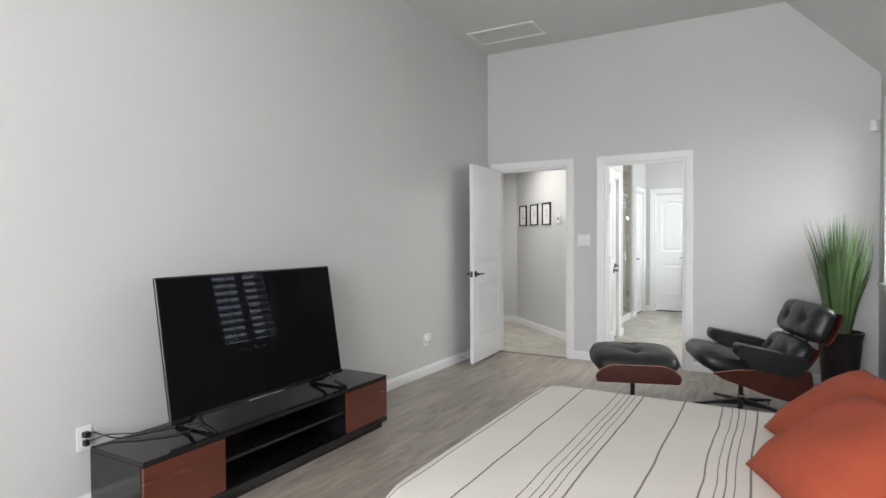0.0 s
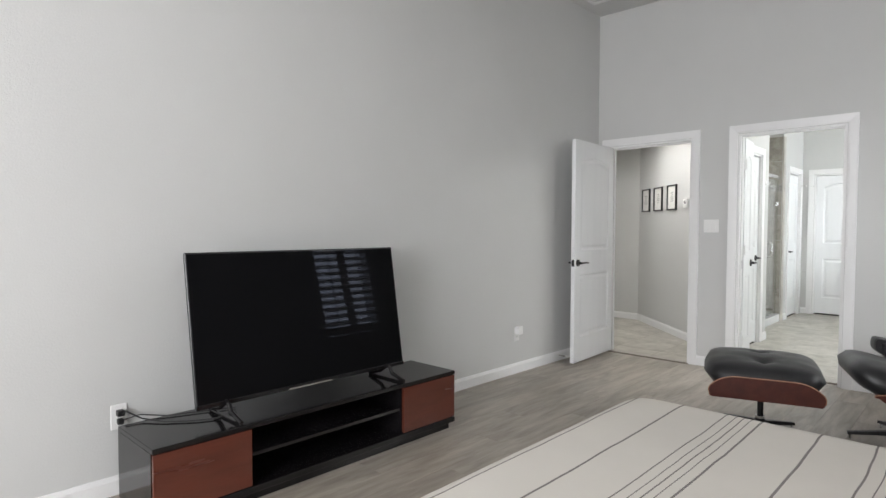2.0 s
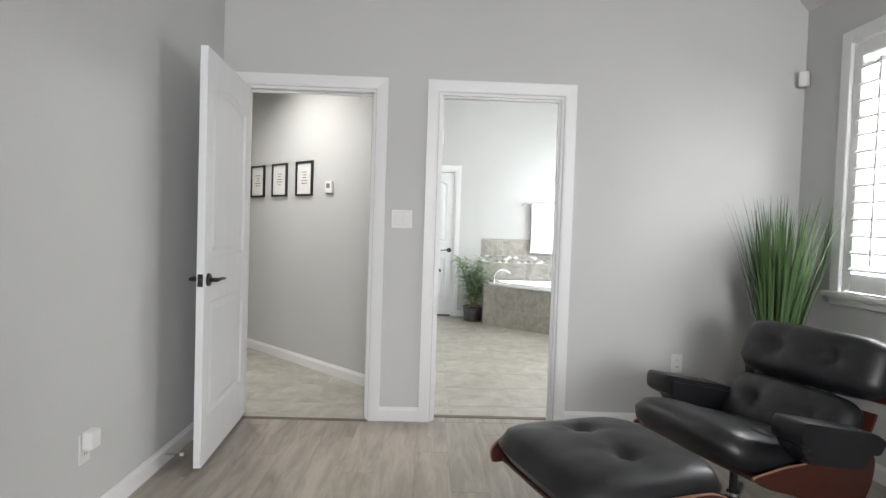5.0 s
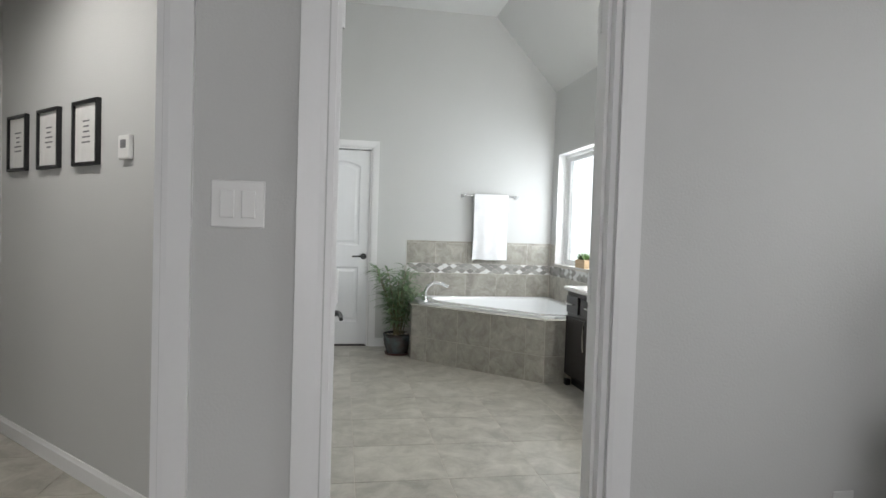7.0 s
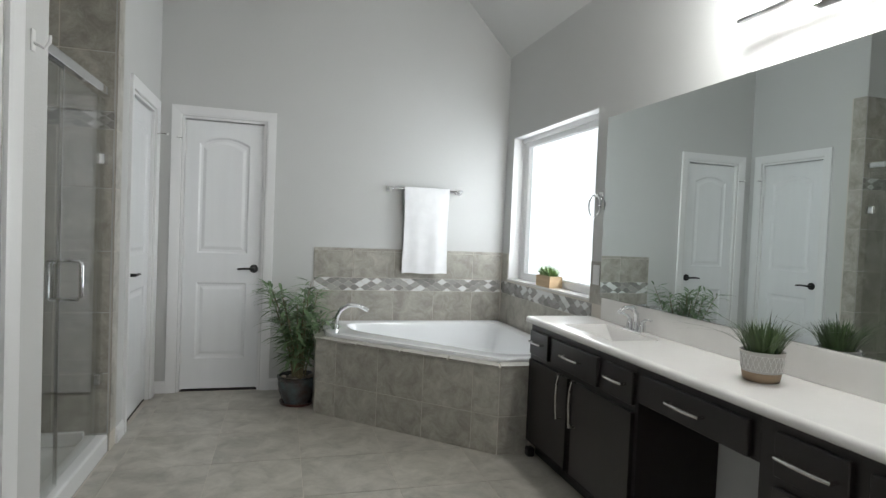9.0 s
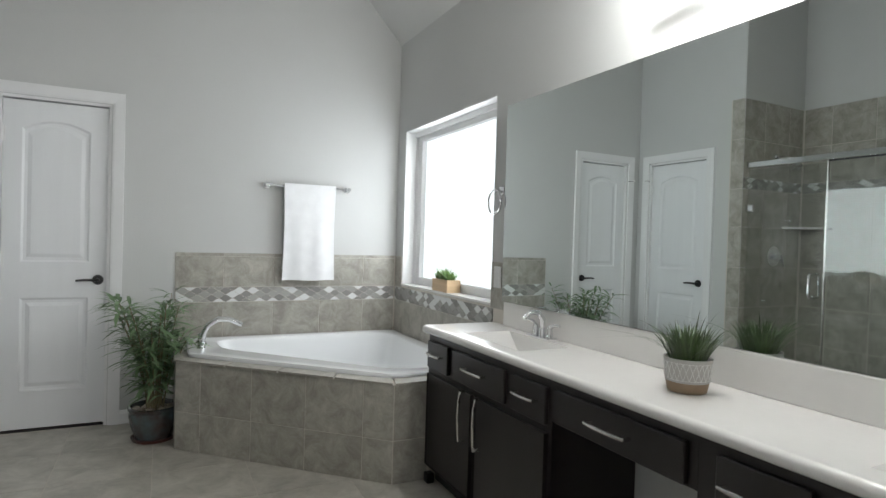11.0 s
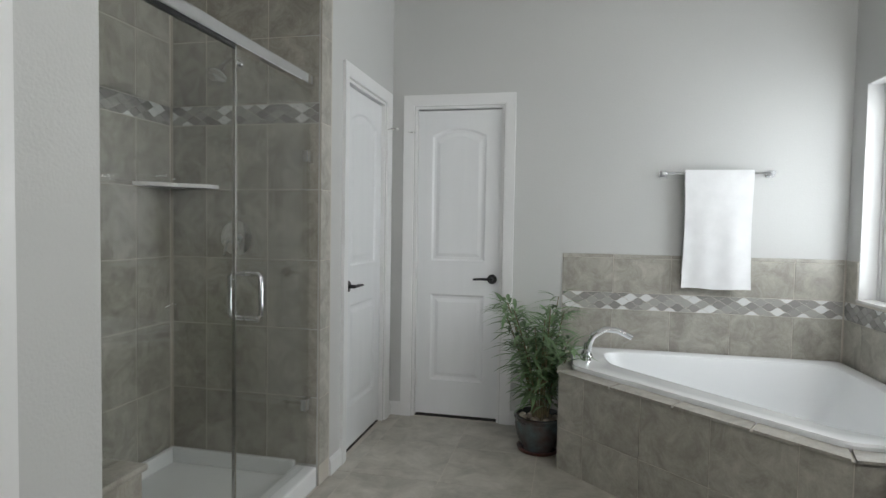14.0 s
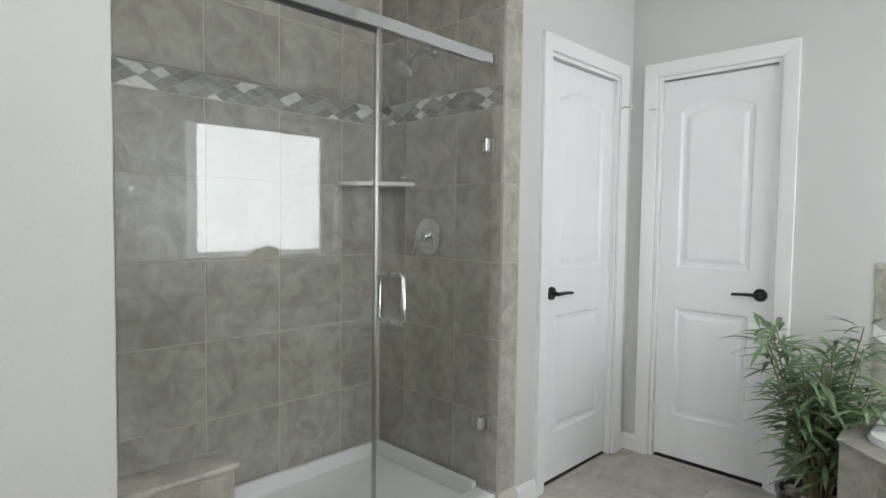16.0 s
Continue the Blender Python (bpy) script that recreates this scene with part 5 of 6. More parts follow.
def mosaic(parent, p, q, z0, z1, rows=3):
    """Band of curved diamond pieces on the upright face from p to q, outside on the right hand."""
    p, q = Vector((*p, 0)), Vector((*q, 0))
    d = q - p
    ln = d.length
    m = Matrix.Translation(p) @ Matrix.Rotation(math.atan2(d.y, d.x), 4, "Z")
    bm, white = bmesh.new(), bmesh.new()
    pick = random.Random(int(ln * 1000))
    hgt = (z1 - z0) * 0.50
    cw = hgt * 1.75
    t = 0.0035
    cols = int(ln / (cw / 2)) + 2
    for r in range(rows + 2):
        zc = z0 + (r) * hgt / 2
        for c in range(cols):
            if (r + c) % 2:
                continue
            xc = c * cw / 2
            pts = []
            for a, b2 in OGEE:
                x, z = xc + a * (cw / 2 - 0.002), zc + b2 * (hgt / 2 - 0.0016)
                pts.append((min(max(x, 0.001), ln - 0.001), min(max(z, z0 + 0.002), z1 - 0.002)))
            clean = []
            for pt in pts:
                if not clean or (abs(pt[0] - clean[-1][0]) + abs(pt[1] - clean[-1][1])) > 1e-4:
                    clean.append(pt)
            if len(clean) > 2 and abs(clean[0][0] - clean[-1][0]) + abs(clean[0][1] - clean[-1][1]) < 1e-4:
                clean.pop()
            if len(clean) < 3:
                continue
            area = sum(clean[i][0] * clean[(i + 1) % len(clean)][1] - clean[(i + 1) % len(clean)][0] * clean[i][1] for i in range(len(clean)))
            if abs(area) < 1e-5:
                continue
            prism(white if pick.random() < 0.21 else bm, clean, 0, t, m @ STAND_UP)
    tagged(part("mosaic_white_pieces", white, MOSAIC_WHITE, parent, "white curved diamond mosaic pieces"), kind="stuff")
    return tagged(part("mosaic_band", bm, MOSAIC, parent, "grey curved diamond mosaic pieces"), kind="stuff")


mosaic(tubwall, (-0.508, FARY - 0.004), (WIN - 0.012, FARY - 0.004), MZ0, MZ1)
mosaic(splash_e, (WIN - 0.004, FARY - 0.014), (WIN - 0.004, 8.755), MZ0, MZ1)

# towel bar and towel
tb = thing("towel_bar", at(0.352, FARY, 1.592), "chrome towel bar on the wall over the tub", "towel bar")
part("bar", cyl(bmesh.new(), (-0.29, -0.06, 0), (0.29, -0.06, 0), 0.008, None, 14), CHROME, tb, smooth=True)
for x in (-0.29, 0.29):
    part("bracket", boxes((x - 0.022, -0.008, -0.022, x + 0.022, 0, 0.022), (x - 0.013, -0.072, -0.013, x + 0.013, -0.008, 0.013), bevel=0.003), CHROME, tb)
tw = thing("towel", at(0.358, FARY - 0.06, 1.592), "white towel folded over the bar", "towel")
bm = bmesh.new()
n = 28
w2 = 0.185
cols = []
for i in range(n + 1):
    u = i / n
    x = -w2 + 2 * w2 * u
    col = []
    for k in range(21):
        t = k / 20
        if t < 0.55:
            z = 0.011 - (1 - t / 0.55) * 0.68
            y = -0.014
        elif t < 0.62:
            a = (t - 0.55) / 0.07 * math.pi
            z, y = 0.011 + 0.004 * math.sin(a), -0.014 * math.cos(a)
        else:
            z, y = 0.011 - (t - 0.62) / 0.38 * 0.60, 0.014
        hang = max(0, -z)
        y += hang * (0.006 * math.sin(u * 15) + 0.014 * math.sin(u * 5 + 1)) * (1 if y < 0 else 0.4)
        y += 0.010 * hang
        col.append((x * (1 - 0.04 * math.sin(hang * 5)), min(y, 0.045), z + 0.004 * math.sin(u * 9) * hang))
    cols.append(col)
V = {}
for i, col in enumerate(cols):
    for k, (x, y, z) in enumerate(col):
        V[i, k, 0] = bm.verts.new((x, y, z))
        out = -0.006 if k < 11 else 0.006
        V[i, k, 1] = bm.verts.new((x, y + (out if k not in (11, 12) else 0), z + (0.006 if k in (11, 12) else 0)))
for i in range(n):
    for k in range(20):
        bm.faces.new((V[i, k, 1], V[i + 1, k, 1], V[i + 1, k + 1, 1], V[i, k + 1, 1]))
        bm.faces.new((V[i, k, 0], V[i, k + 1, 0], V[i + 1, k + 1, 0], V[i + 1, k, 0]))
    for k in (0, 20):
        bm.faces.new((V[i, k, 0], V[i + 1, k, 0], V[i + 1, k, 1], V[i, k, 1]))
for k in range(20):
    for i in (0, n):
        bm.faces.new((V[i, k, 0], V[i, k, 1], V[i, k + 1, 1], V[i, k + 1, 0]))
part("cloth", bm, TOWEL, tw, smooth=70)

# vanity
VY0, VY1, VF, VH = BATHN + 0.004, 8.712, 0.648, 0.76


def front(parent, name, y0, y1, z0, z1, pull=None, raised=True):
    """A drawer or door front on the face x = VF, with its bar pull."""
    bm = bmesh.new()
    if raised:
        r = 0.055 if (z1 - z0) > 0.3 else 0.0
        if r:
            box(bm, VF - 0.019, y0, z0, VF, y1, z1)
            bm.faces.ensure_lookup_table()
            face = min(bm.faces, key=lambda q: q.calc_center_median().x)
            bmesh.ops.inset_region(bm, faces=[face], thickness=r)
            bmesh.ops.inset_region(bm, faces=[face], thickness=0.004)
            bmesh.ops.translate(bm, verts=face.verts, vec=(0.009, 0, 0))
        else:
            box(bm, VF - 0.019, y0, z0, VF, y1, z1, bevel=0.003)
    f = part(name, bm, CAB, parent)
    if pull:
        py, pz, ln, up = pull
        if up:
            bm = tube(bmesh.new(), [(VF - 0.019, py, pz - ln / 2 + 0.012), (VF - 0.045, py, pz - ln / 2 + 0.010), (VF - 0.050, py, pz - ln / 4), (VF - 0.052, py, pz), (VF - 0.050, py, pz + ln / 4), (VF - 0.045, py, pz + ln / 2 - 0.010), (VF - 0.019, py, pz + ln / 2 - 0.012)], 0.0062, 8)
        else:
            bm = tube(bmesh.new(), [(VF - 0.019, py - ln / 2 + 0.012, pz), (VF - 0.045, py - ln / 2 + 0.010, pz), (VF - 0.050, py - ln / 4, pz), (VF - 0.052, py, pz), (VF - 0.050, py + ln / 4, pz), (VF - 0.045, py + ln / 2 - 0.010, pz), (VF - 0.019, py + ln / 2 - 0.012, pz)], 0.0062, 8)
        part("bar_pull", bm, NICKEL, f, "brushed nickel bar pull", smooth=True)
    return f


def cabinet(name, y0, y1, label):
    root = thing(name, at(0, 0), label, "cabinet")
    for ya in (y0, y1 - 0.018):
        part("side_panel", boxes((VF + 0.001, ya, 0.085, WIN - 0.005, ya + 0.018, VH)), CAB, root)
    part("back_panel", boxes((WIN - 0.02, y0 + 0.018, 0.105, WIN - 0.005, y1 - 0.018, VH)), CAB, root)
    part("bottom_panel", boxes((VF + 0.019, y0 + 0.018, 0.085, WIN - 0.02, y1 - 0.018, 0.105)), CAB, root)
    part("face_frame", boxes((VF, y0 + 0.018, 0.085, VF + 0.019, y1 - 0.018, VH)), CAB, root)
    part("toe_kick", boxes((VF + 0.055, y0, 0, WIN - 0.01, y1, 0.085)), CAB, root)
    return root


c1 = cabinet("vanity_cabinet", 7.675, VY1, "espresso vanity cabinet with drawers and doors under a sink")
front(c1, "drawer", 8.47, 8.69, 0.595, 0.73, (8.58, 0.672, 0.15, False))
front(c1, "drawer", 7.97, 8.42, 0.595, 0.73, (8.195, 0.672, 0.19, False))
front(c1, "drawer", 7.695, 7.915, 0.595, 0.73, (7.805, 0.672, 0.15, False))
front(c1, "door", 8.235, 8.69, 0.10, 0.565, (8.285, 0.46, 0.24, True))
front(c1, "door", 7.695, 8.20, 0.10, 0.565, (8.15, 0.46, 0.24, True))
part("corner_foot", boxes((VF - 0.012, VY1 - 0.05, 0.0, VF + 0.03, VY1 + 0.002, 0.05), bevel=0.008, segs=2), CAB, c1)
c2 = thing("knee_space_unit", at(0, 0), "espresso apron drawer over the knee space", "drawer")
part("apron", boxes((VF, 7.065, 0.615, VF + 0.019, 7.675, VH), (VF + 0.019, 7.065, 0.615, WIN - 0.05, 7.08, VH), (VF + 0.019, 7.66, 0.615, WIN - 0.05, 7.675, VH)), CAB, c2)
front(c2, "drawer", 7.095, 7.645, 0.62, 0.735, (7.37, 0.68, 0.19, False))
c3 = cabinet("vanity_cabinet", VY0, 7.065, "espresso vanity cabinet with drawer stack under a sink")
for z0, z1 in ((0.605, 0.735), (0.36, 0.575), (0.10, 0.33)):
    front(c3, "drawer", 6.77, 7.00, z0, z1, (6.885, (z0 + z1) / 2, 0.19, False))
front(c3, "drawer", 6.20, 6.72, 0.595, 0.73, (6.44, 0.672, 0.19, False))
front(c3, "door", 6.475, 6.72, 0.10, 0.575, (6.50, 0.46, 0.24, True))
front(c3, "door", 6.20, 6.43, 0.10, 0.575, (6.39, 0.46, 0.24, True))

ct = thing("vanity_countertop", at(0, 0), "long white cultured marble vanity top with two sinks", "countertop")
CZ = 0.80
SINKS = (8.22, 6.47)
bm = bmesh.new()
cy0, cy1, cx0, cx1 = VY0, 8.745, 0.642, WIN - 0.004
ys = [cy0, SINKS[1] - 0.235, SINKS[1] + 0.235, SINKS[0] - 0.235, SINKS[0] + 0.235, cy1]
for a, c in ((0, 1), (2, 3), (4, 5)):
    box(bm, cx0, ys[a], VH, cx1, ys[c], CZ)
for yc in SINKS:
    y0, y1 = yc - 0.235, yc + 0.235
    xa, xb = 0.715, 0.965
    box(bm, cx0, y0, VH, xa, y1, CZ)
    box(bm, xb, y0, VH, cx1, y1, CZ)
    # basin with sloping flanks
    top = [bm.verts.new(p) for p in ((xa, y0, CZ), (xb, y0, CZ), (xb, y1, CZ), (xa, y1, CZ))]
    low = [bm.verts.new(p) for p in ((xa + 0.05, y0 + 0.16, CZ - 0.115), (xb - 0.03, y0 + 0.16, CZ - 0.115), (xb - 0.03, y1 - 0.16, CZ - 0.115), (xa + 0.05, y1 - 0.16, CZ - 0.115))]
    for i in range(4):
        bm.faces.new((top[i], top[(i + 1) % 4], low[(i + 1) % 4], low[i]))
    bm.faces.new(low)
bmesh.ops.remove_doubles(bm, verts=bm.verts, dist=0.0005)
part("slab", bm, COUNT, ct)
part("front_lip", tube(bmesh.new(), [(cx0, cy0, CZ - 0.0195), (cx0, cy1, CZ - 0.0195)], 0.0196, 14), COUNT, ct, smooth=50)
part("backsplash", boxes((WIN - 0.024, cy0, CZ, WIN - 0.0045, 8.62, 0.925), bevel=0.004, segs=2), COUNT, ct)
for yc in SINKS:
    part("drain", cyl(bmesh.new(), (0.85, yc, CZ - 0.115), (0.85, yc, CZ - 0.111), 0.022, None, 18), CHROME, ct, "chrome drain")


def faucet(y):
    root = thing("sink_faucet", at(0.995, y, CZ), "chrome two-handle sink faucet", "faucet", "faucets on the vanity")
    bm = boxes((-0.03, -0.075, 0, 0.03, 0.075, 0.012), bevel=0.005, segs=2)
    part("base_plate", bm, CHROME, root)
    part("spout", tube(cyl(bmesh.new(), (0, 0, 0.01), (0, 0, 0.05), 0.021, 0.016, 16), [(0, 0, 0.05), (-0.002, 0, 0.09), (-0.03, 0, 0.122), (-0.07, 0, 0.122), (-0.105, 0, 0.095)], 0.014, 12, 0.010), CHROME, root, smooth=50)
    for dy in (-0.052, 0.052):
        part("handle", tube(cyl(bmesh.new(), (0, dy, 0.01), (0, dy, 0.058), 0.020, 0.013, 14), [(0, dy, 0.055), (0.0, dy * 1.5, 0.070), (0, dy * 2.4, 0.074)], 0.009, 8, 0.006), CHROME, root, "chrome lever handle", smooth=50)
    return root


f1 = faucet(SINKS[0])
copy_thing(f1, at(0.995, SINKS[1], CZ))

mr = thing("wall_mirror", at(0, 0), "wide frameless wall mirror over the vanity", "mirror")
glass_sheet = boxes((-0.008, 0, 0.928, -0.002, 8.62 - BATHN - 0.02, 1.957))
bmesh.ops.transform(glass_sheet, matrix=at(WIN, BATHN + 0.02, 0, 0.6), verts=glass_sheet.verts)
part("mirror_glass", glass_sheet, MIRROR, mr)
for y in (7.62, 6.75):
    part("mirror_clip", boxes((WIN - 0.013, y - 0.012, 1.945, WIN - 0.002, y + 0.012, 1.965), bevel=0.002), CHROME, mr, "clear mirror clip")
rg = thing("towel_ring", at(WIN, 8.70, 1.50), "chrome towel ring beside the mirror", "towel ring")
part("mount", tube(boxes((-0.012, -0.022, -0.005, 0, 0.022, 0.04), bevel=0.003), [(-0.01, 0, 0.015), (-0.05, 0, 0.015)], 0.010, 10), CHROME, rg)
part("ring", tube(bmesh.new(), [(-0.05, 0.065 * math.sin(a), -0.045 + 0.065 * math.cos(a)) for a in (2 * math.pi * k / 28 for k in range(29))], 0.0055, 8), CHROME, rg, smooth=True)
ov = thing("wall_outlet", Matrix.Translation((WIN - 0.015, 8.70, 1.05)) @ Matrix.Rotation(radians(-90), 4, "Z"), "grey outlet plate set in the tiled wall", "outlet")
part("cover_plate", boxes((-0.036, -0.005, -0.058, 0.036, 0, 0.058), bevel=0.003), PLASTIC, ov)
part("socket", boxes((-0.017, -0.007, -0.034, 0.017, -0.005, 0.034), bevel=0.001), PLASTIC, ov)

# vanity light
vl = thing("vanity_light", at(WIN, 7.27, 2.175), "chrome bar light with frosted glass shades, lit", "wall lamp")
part("back_plate", boxes((-0.022, -0.07, -0.05, 0, 0.07, 0.07), bevel=0.006), CHROME, vl)
part("bar", boxes((-0.10, -0.335, -0.032, -0.07, 0.335, -0.018), (-0.075, -0.02, -0.03, -0.02, 0.02, -0.01), bevel=0.003), CHROME, vl)
for y in (-0.24, 0.0, 0.24):
    part("shade", lathe(bmesh.new(), [(0.025, -0.005), (0.035, 0.02), (0.055, 0.12), (0.06, 0.14), (0.05, 0.14), (0.045, 0.12)], 20, (-0.085, y, 0.0)), BULB, vl, "lit frosted glass shade", smooth=50)
    pl = bpy.data.lights.new("bulb_light", "POINT")
    pl.energy, pl.color, pl.shadow_soft_size = VANITY_W, (0.98, 0.985, 0.965), 0.05
    plo = new("bulb_light", pl)
    plo.location = (WIN - 0.20, 7.27 + y, 2.27)
    tagged(plo, kind="structure")

# plants
cp = thing("grass_plant", at(0.862, 7.29, CZ) @ Matrix.Diagonal((0.93, 0.93, 0.82, 1)), "small grass plant in a patterned grey pot", "potted plant")
part("pot", lathe(bmesh.new(), [(0.066, 0.036), (0.070, 0.045), (0.076, 0.12), (0.078, 0.127), (0.070, 0.127), (0.066, 0.105)], 32), CERAM, cp, "grey ceramic pot with white lines", smooth=40)
part("pot_base", lathe(bmesh.new(), [(0.058, 0.0), (0.062, 0.004), (0.068, 0.042), (0.067, 0.044)], 32), TAN, cp, "tan lower pot", smooth=40)
bm = bmesh.new()
for k in range(12):
    a0, a1 = 2 * math.pi * k / 12, 2 * math.pi * (k + 0.5) / 12
    a2 = 2 * math.pi * (k + 1) / 12
    for (p, zp), (q, zq) in (((a0, 0.05), (a1, 0.112)), ((a1, 0.112), (a2, 0.05)), ((a0, 0.112), (a2, 0.112)), ((a0, 0.05), (a2, 0.05)), ((a0, 0.112), (a1, 0.05)), ((a1, 0.05), (a2, 0.112))):
        def on(a, z):
            r = 0.0703 + (z - 0.045) * 0.08 + 0.0006
            return (r * math.cos(a), r * math.sin(a), z)
        mid = (p + q) / 2
        tube(bm, [on(p, zp), on(mid, (zp + zq) / 2), on(q, zq)], 0.0009, 4)
part("pot_pattern", bm, WHITEP, cp)
bm = blades(bmesh.new(), random.Random(8), 240, 0.055, 0.155, 0.5, 0.0042, 0.5, 0.11, 5, 0.6)
blades(bm, random.Random(9), 14, 0.05, 0.24, 1.1, 0.003, 0.9, 0.11, 7, 0.7)
part("grass", bm, LEAF4, cp, "dark green grass blades")

wp = thing("succulent_planter", at(1.095, 9.43, WY[2] + 0.004) @ Matrix.Diagonal((1.1, 1.1, 1.15, 1)), "pale wooden box with small green succulents", "planter")
part("wood_box", boxes((-0.045, -0.10, 0, 0.045, 0.10, 0.008), (-0.045, -0.10, 0.008, 0.045, -0.092, 0.07), (-0.045, 0.092, 0.008, 0.045, 0.10, 0.07), (-0.045, -0.092, 0.008, -0.037, 0.092, 0.07), (0.037, -0.092, 0.008, 0.045, 0.092, 0.07)), BIRCH, wp)
part("soil", boxes((-0.037, -0.092, 0.04, 0.037, 0.092, 0.058)), GAP, wp)
rnd = random.Random(4)
for y, s in ((-0.05, 0.9), (0.02, 1.15), (0.065, 0.9)):
    bm = bmesh.new()
    blades(bm, random.Random(int(100 + y * 1000)), 70, 0.02, 0.085 * s, 0.8, 0.0055, 0.3, 0.0, 4, 0.5)
    bmesh.ops.transform(bm, matrix=Matrix.Translation((0, y, 0.055)), verts=bm.verts)
    part("succulent", bm, LEAF3, wp)


def bamboo(m):
    root = thing("bamboo_palm", m, "artificial bamboo palm in a glazed brown and teal pot", "potted plant")
    part("pot", lathe(bmesh.new(), [(0.085, 0.012), (0.10, 0.015), (0.128, 0.09), (0.138, 0.15), (0.135, 0.175), (0.143, 0.185), (0.145, 0.20), (0.130, 0.205), (0.122, 0.18), (0.12, 0.17)], 32), GLAZE, root, "glazed brown and teal pot", smooth=40)
    part("saucer", lathe(bmesh.new(), [(0.10, 0.0), (0.118, 0.004), (0.125, 0.022), (0.115, 0.022), (0.108, 0.012)], 28), ROSE, root, "brown saucer", smooth=40)
    part("soil", cyl(bmesh.new(), (0, 0, 0.15), (0, 0, 0.172), 0.12, None, 24), GAP, root)
    rnd = random.Random(12)
    bm = bmesh.new()
    for _ in range(46):
        a, r = rnd.uniform(0, 6.28), 0.105 * math.sqrt(rnd.random())
        s = rnd.uniform(0.013, 0.024)
        bmesh.ops.create_icosphere(bm, subdivisions=1, radius=s, matrix=Matrix.Translation((r * math.cos(a), r * math.sin(a), 0.176 + rnd.uniform(0, 0.012))) @ Matrix.Diagonal((1, rnd.uniform(0.7, 1), 0.65, 1)))
    tagged(part("pebbles", bm, PEBBLE, root, "pale pebbles", smooth=True), kind="stuff")
    leaves = bmesh.new()
    for k in range(17):
        a = 2 * math.pi * k / 17 + rnd.uniform(-0.2, 0.2)
        r = rnd.uniform(0.01, 0.06)
        h = rnd.uniform(0.42, 0.74)
        tilt = rnd.uniform(0.06, 0.40)
        pts = [Vector((r * math.cos(a), r * math.sin(a), 0.165))]
        for j in range(1, 7):
            t = j / 6
            pts.append(Vector((math.cos(a) * (r + tilt * t ** 1.5 * h), math.sin(a) * (r + tilt * t ** 1.5 * h), 0.165 + h * t)))
        part("cane", tube(bmesh.new(), pts, 0.006, 6, 0.0025), STEM, root, smooth=True)
        for j in range(46):
            t = rnd.uniform(0.05, 1.0) ** 0.55
            i = min(5, int(t * 6))
            p = pts[i].lerp(pts[i + 1], t * 6 - i)
            aa = rnd.uniform(0, 2 * math.pi)
            d = Vector((math.cos(aa), math.sin(aa), rnd.uniform(-0.1, 0.9))).normalized()
            s = d.cross(Vector((0, 0, 1))).normalized()
            ln, wd = rnd.uniform(0.10, 0.18), rnd.uniform(0.007, 0.0125)
            off = rnd.uniform(0.0, 0.05)
            prev = None
            for q in range(5):
                f = q / 4
                c = p + d * (off + ln * f) + Vector((0, 0, -0.35 * ln * f * f))
                ww = s * wd * math.sin(math.pi * min(1, 0.12 + 0.88 * f)) * (1 if q < 4 else 0.05)
                row = (leaves.verts.new(c - ww), leaves.verts.new(c + Vector((0, 0, -wd * 0.35)) * (1 - f)), leaves.verts.new(c + ww))
                if prev:
                    leaves.faces.new((prev[0], prev[1], row[1], row[0]))
                    leaves.faces.new((prev[1], prev[2], row[2], row[1]))
                prev = row
    for v in leaves.verts:
        v.co.y = min(v.co.y, 0.34)
    part("leaves", leaves, LEAF2, root, "narrow green bamboo leaves")
    return root


bamboo(at(-0.615, 9.875))

# ---- shower ----
GX = -1.672
KNEE_Y = 7.974
pan = thing("shower_pan", at(0, 0), "white acrylic shower base with raised curb", "shower base")
bm = bmesh.new()
x0, x1, y0, y1 = SHB + 0.012, -1.628, KNEE_Y, SHS - 0.012
box(bm, x0, SHL + 0.012, 0.0, x1 - 0.11, y1, 0.05)
box(bm, x1 - 0.11, y0, 0.0, x1, y1, 0.10, bevel=0.010, segs=2)
box(bm, x0, y1 - 0.03, 0.05, x1 - 0.11, y1, 0.125, bevel=0.008, segs=2)
box(bm, x0, SHL + 0.012, 0.05, x0 + 0.03, y1 - 0.03, 0.125, bevel=0.008, segs=2)
part("base", bm, ACRYL, pan)
part("drain", cyl(bmesh.new(), (-2.05, 8.55, 0.05), (-2.05, 8.55, 0.054), 0.05, None, 22), CHROME, pan, "chrome drain")
knee = thing("knee_wall", at(0, 0), "low tiled knee wall with rounded cap under the shower glass", "knee wall")
KX0, KX1, KY, KZ = -1.728, -1.618, 7.958, 0.567
kc = part("core", boxes((KX0, SHL + 0.012, 0, KX1, KY, KZ - 0.002)), GROUT, knee)
for z0, z1 in ((0.0, 0.255), (0.255, KZ - 0.002)):
    tile_run(kc, (KX1, KY), (KX0, KY), z0, z1, 0.333, 0.003, TILE)
    tile_run(kc, (KX1, SHL + 0.012), (KX1, KY), z0, z1, 0.333, 0.003, TILE)
    tile_run(kc, (KX0, KY), (KX0, SHL + 0.012), z0, z1, 0.333, 0.003, TILE)
part("cap_tile", boxes((KX0 - 0.012, SHL + 0.012, KZ, KX1 + 0.012, KY + 0.014, KZ + 0.020), bevel=0.008, segs=2), TILE, knee)
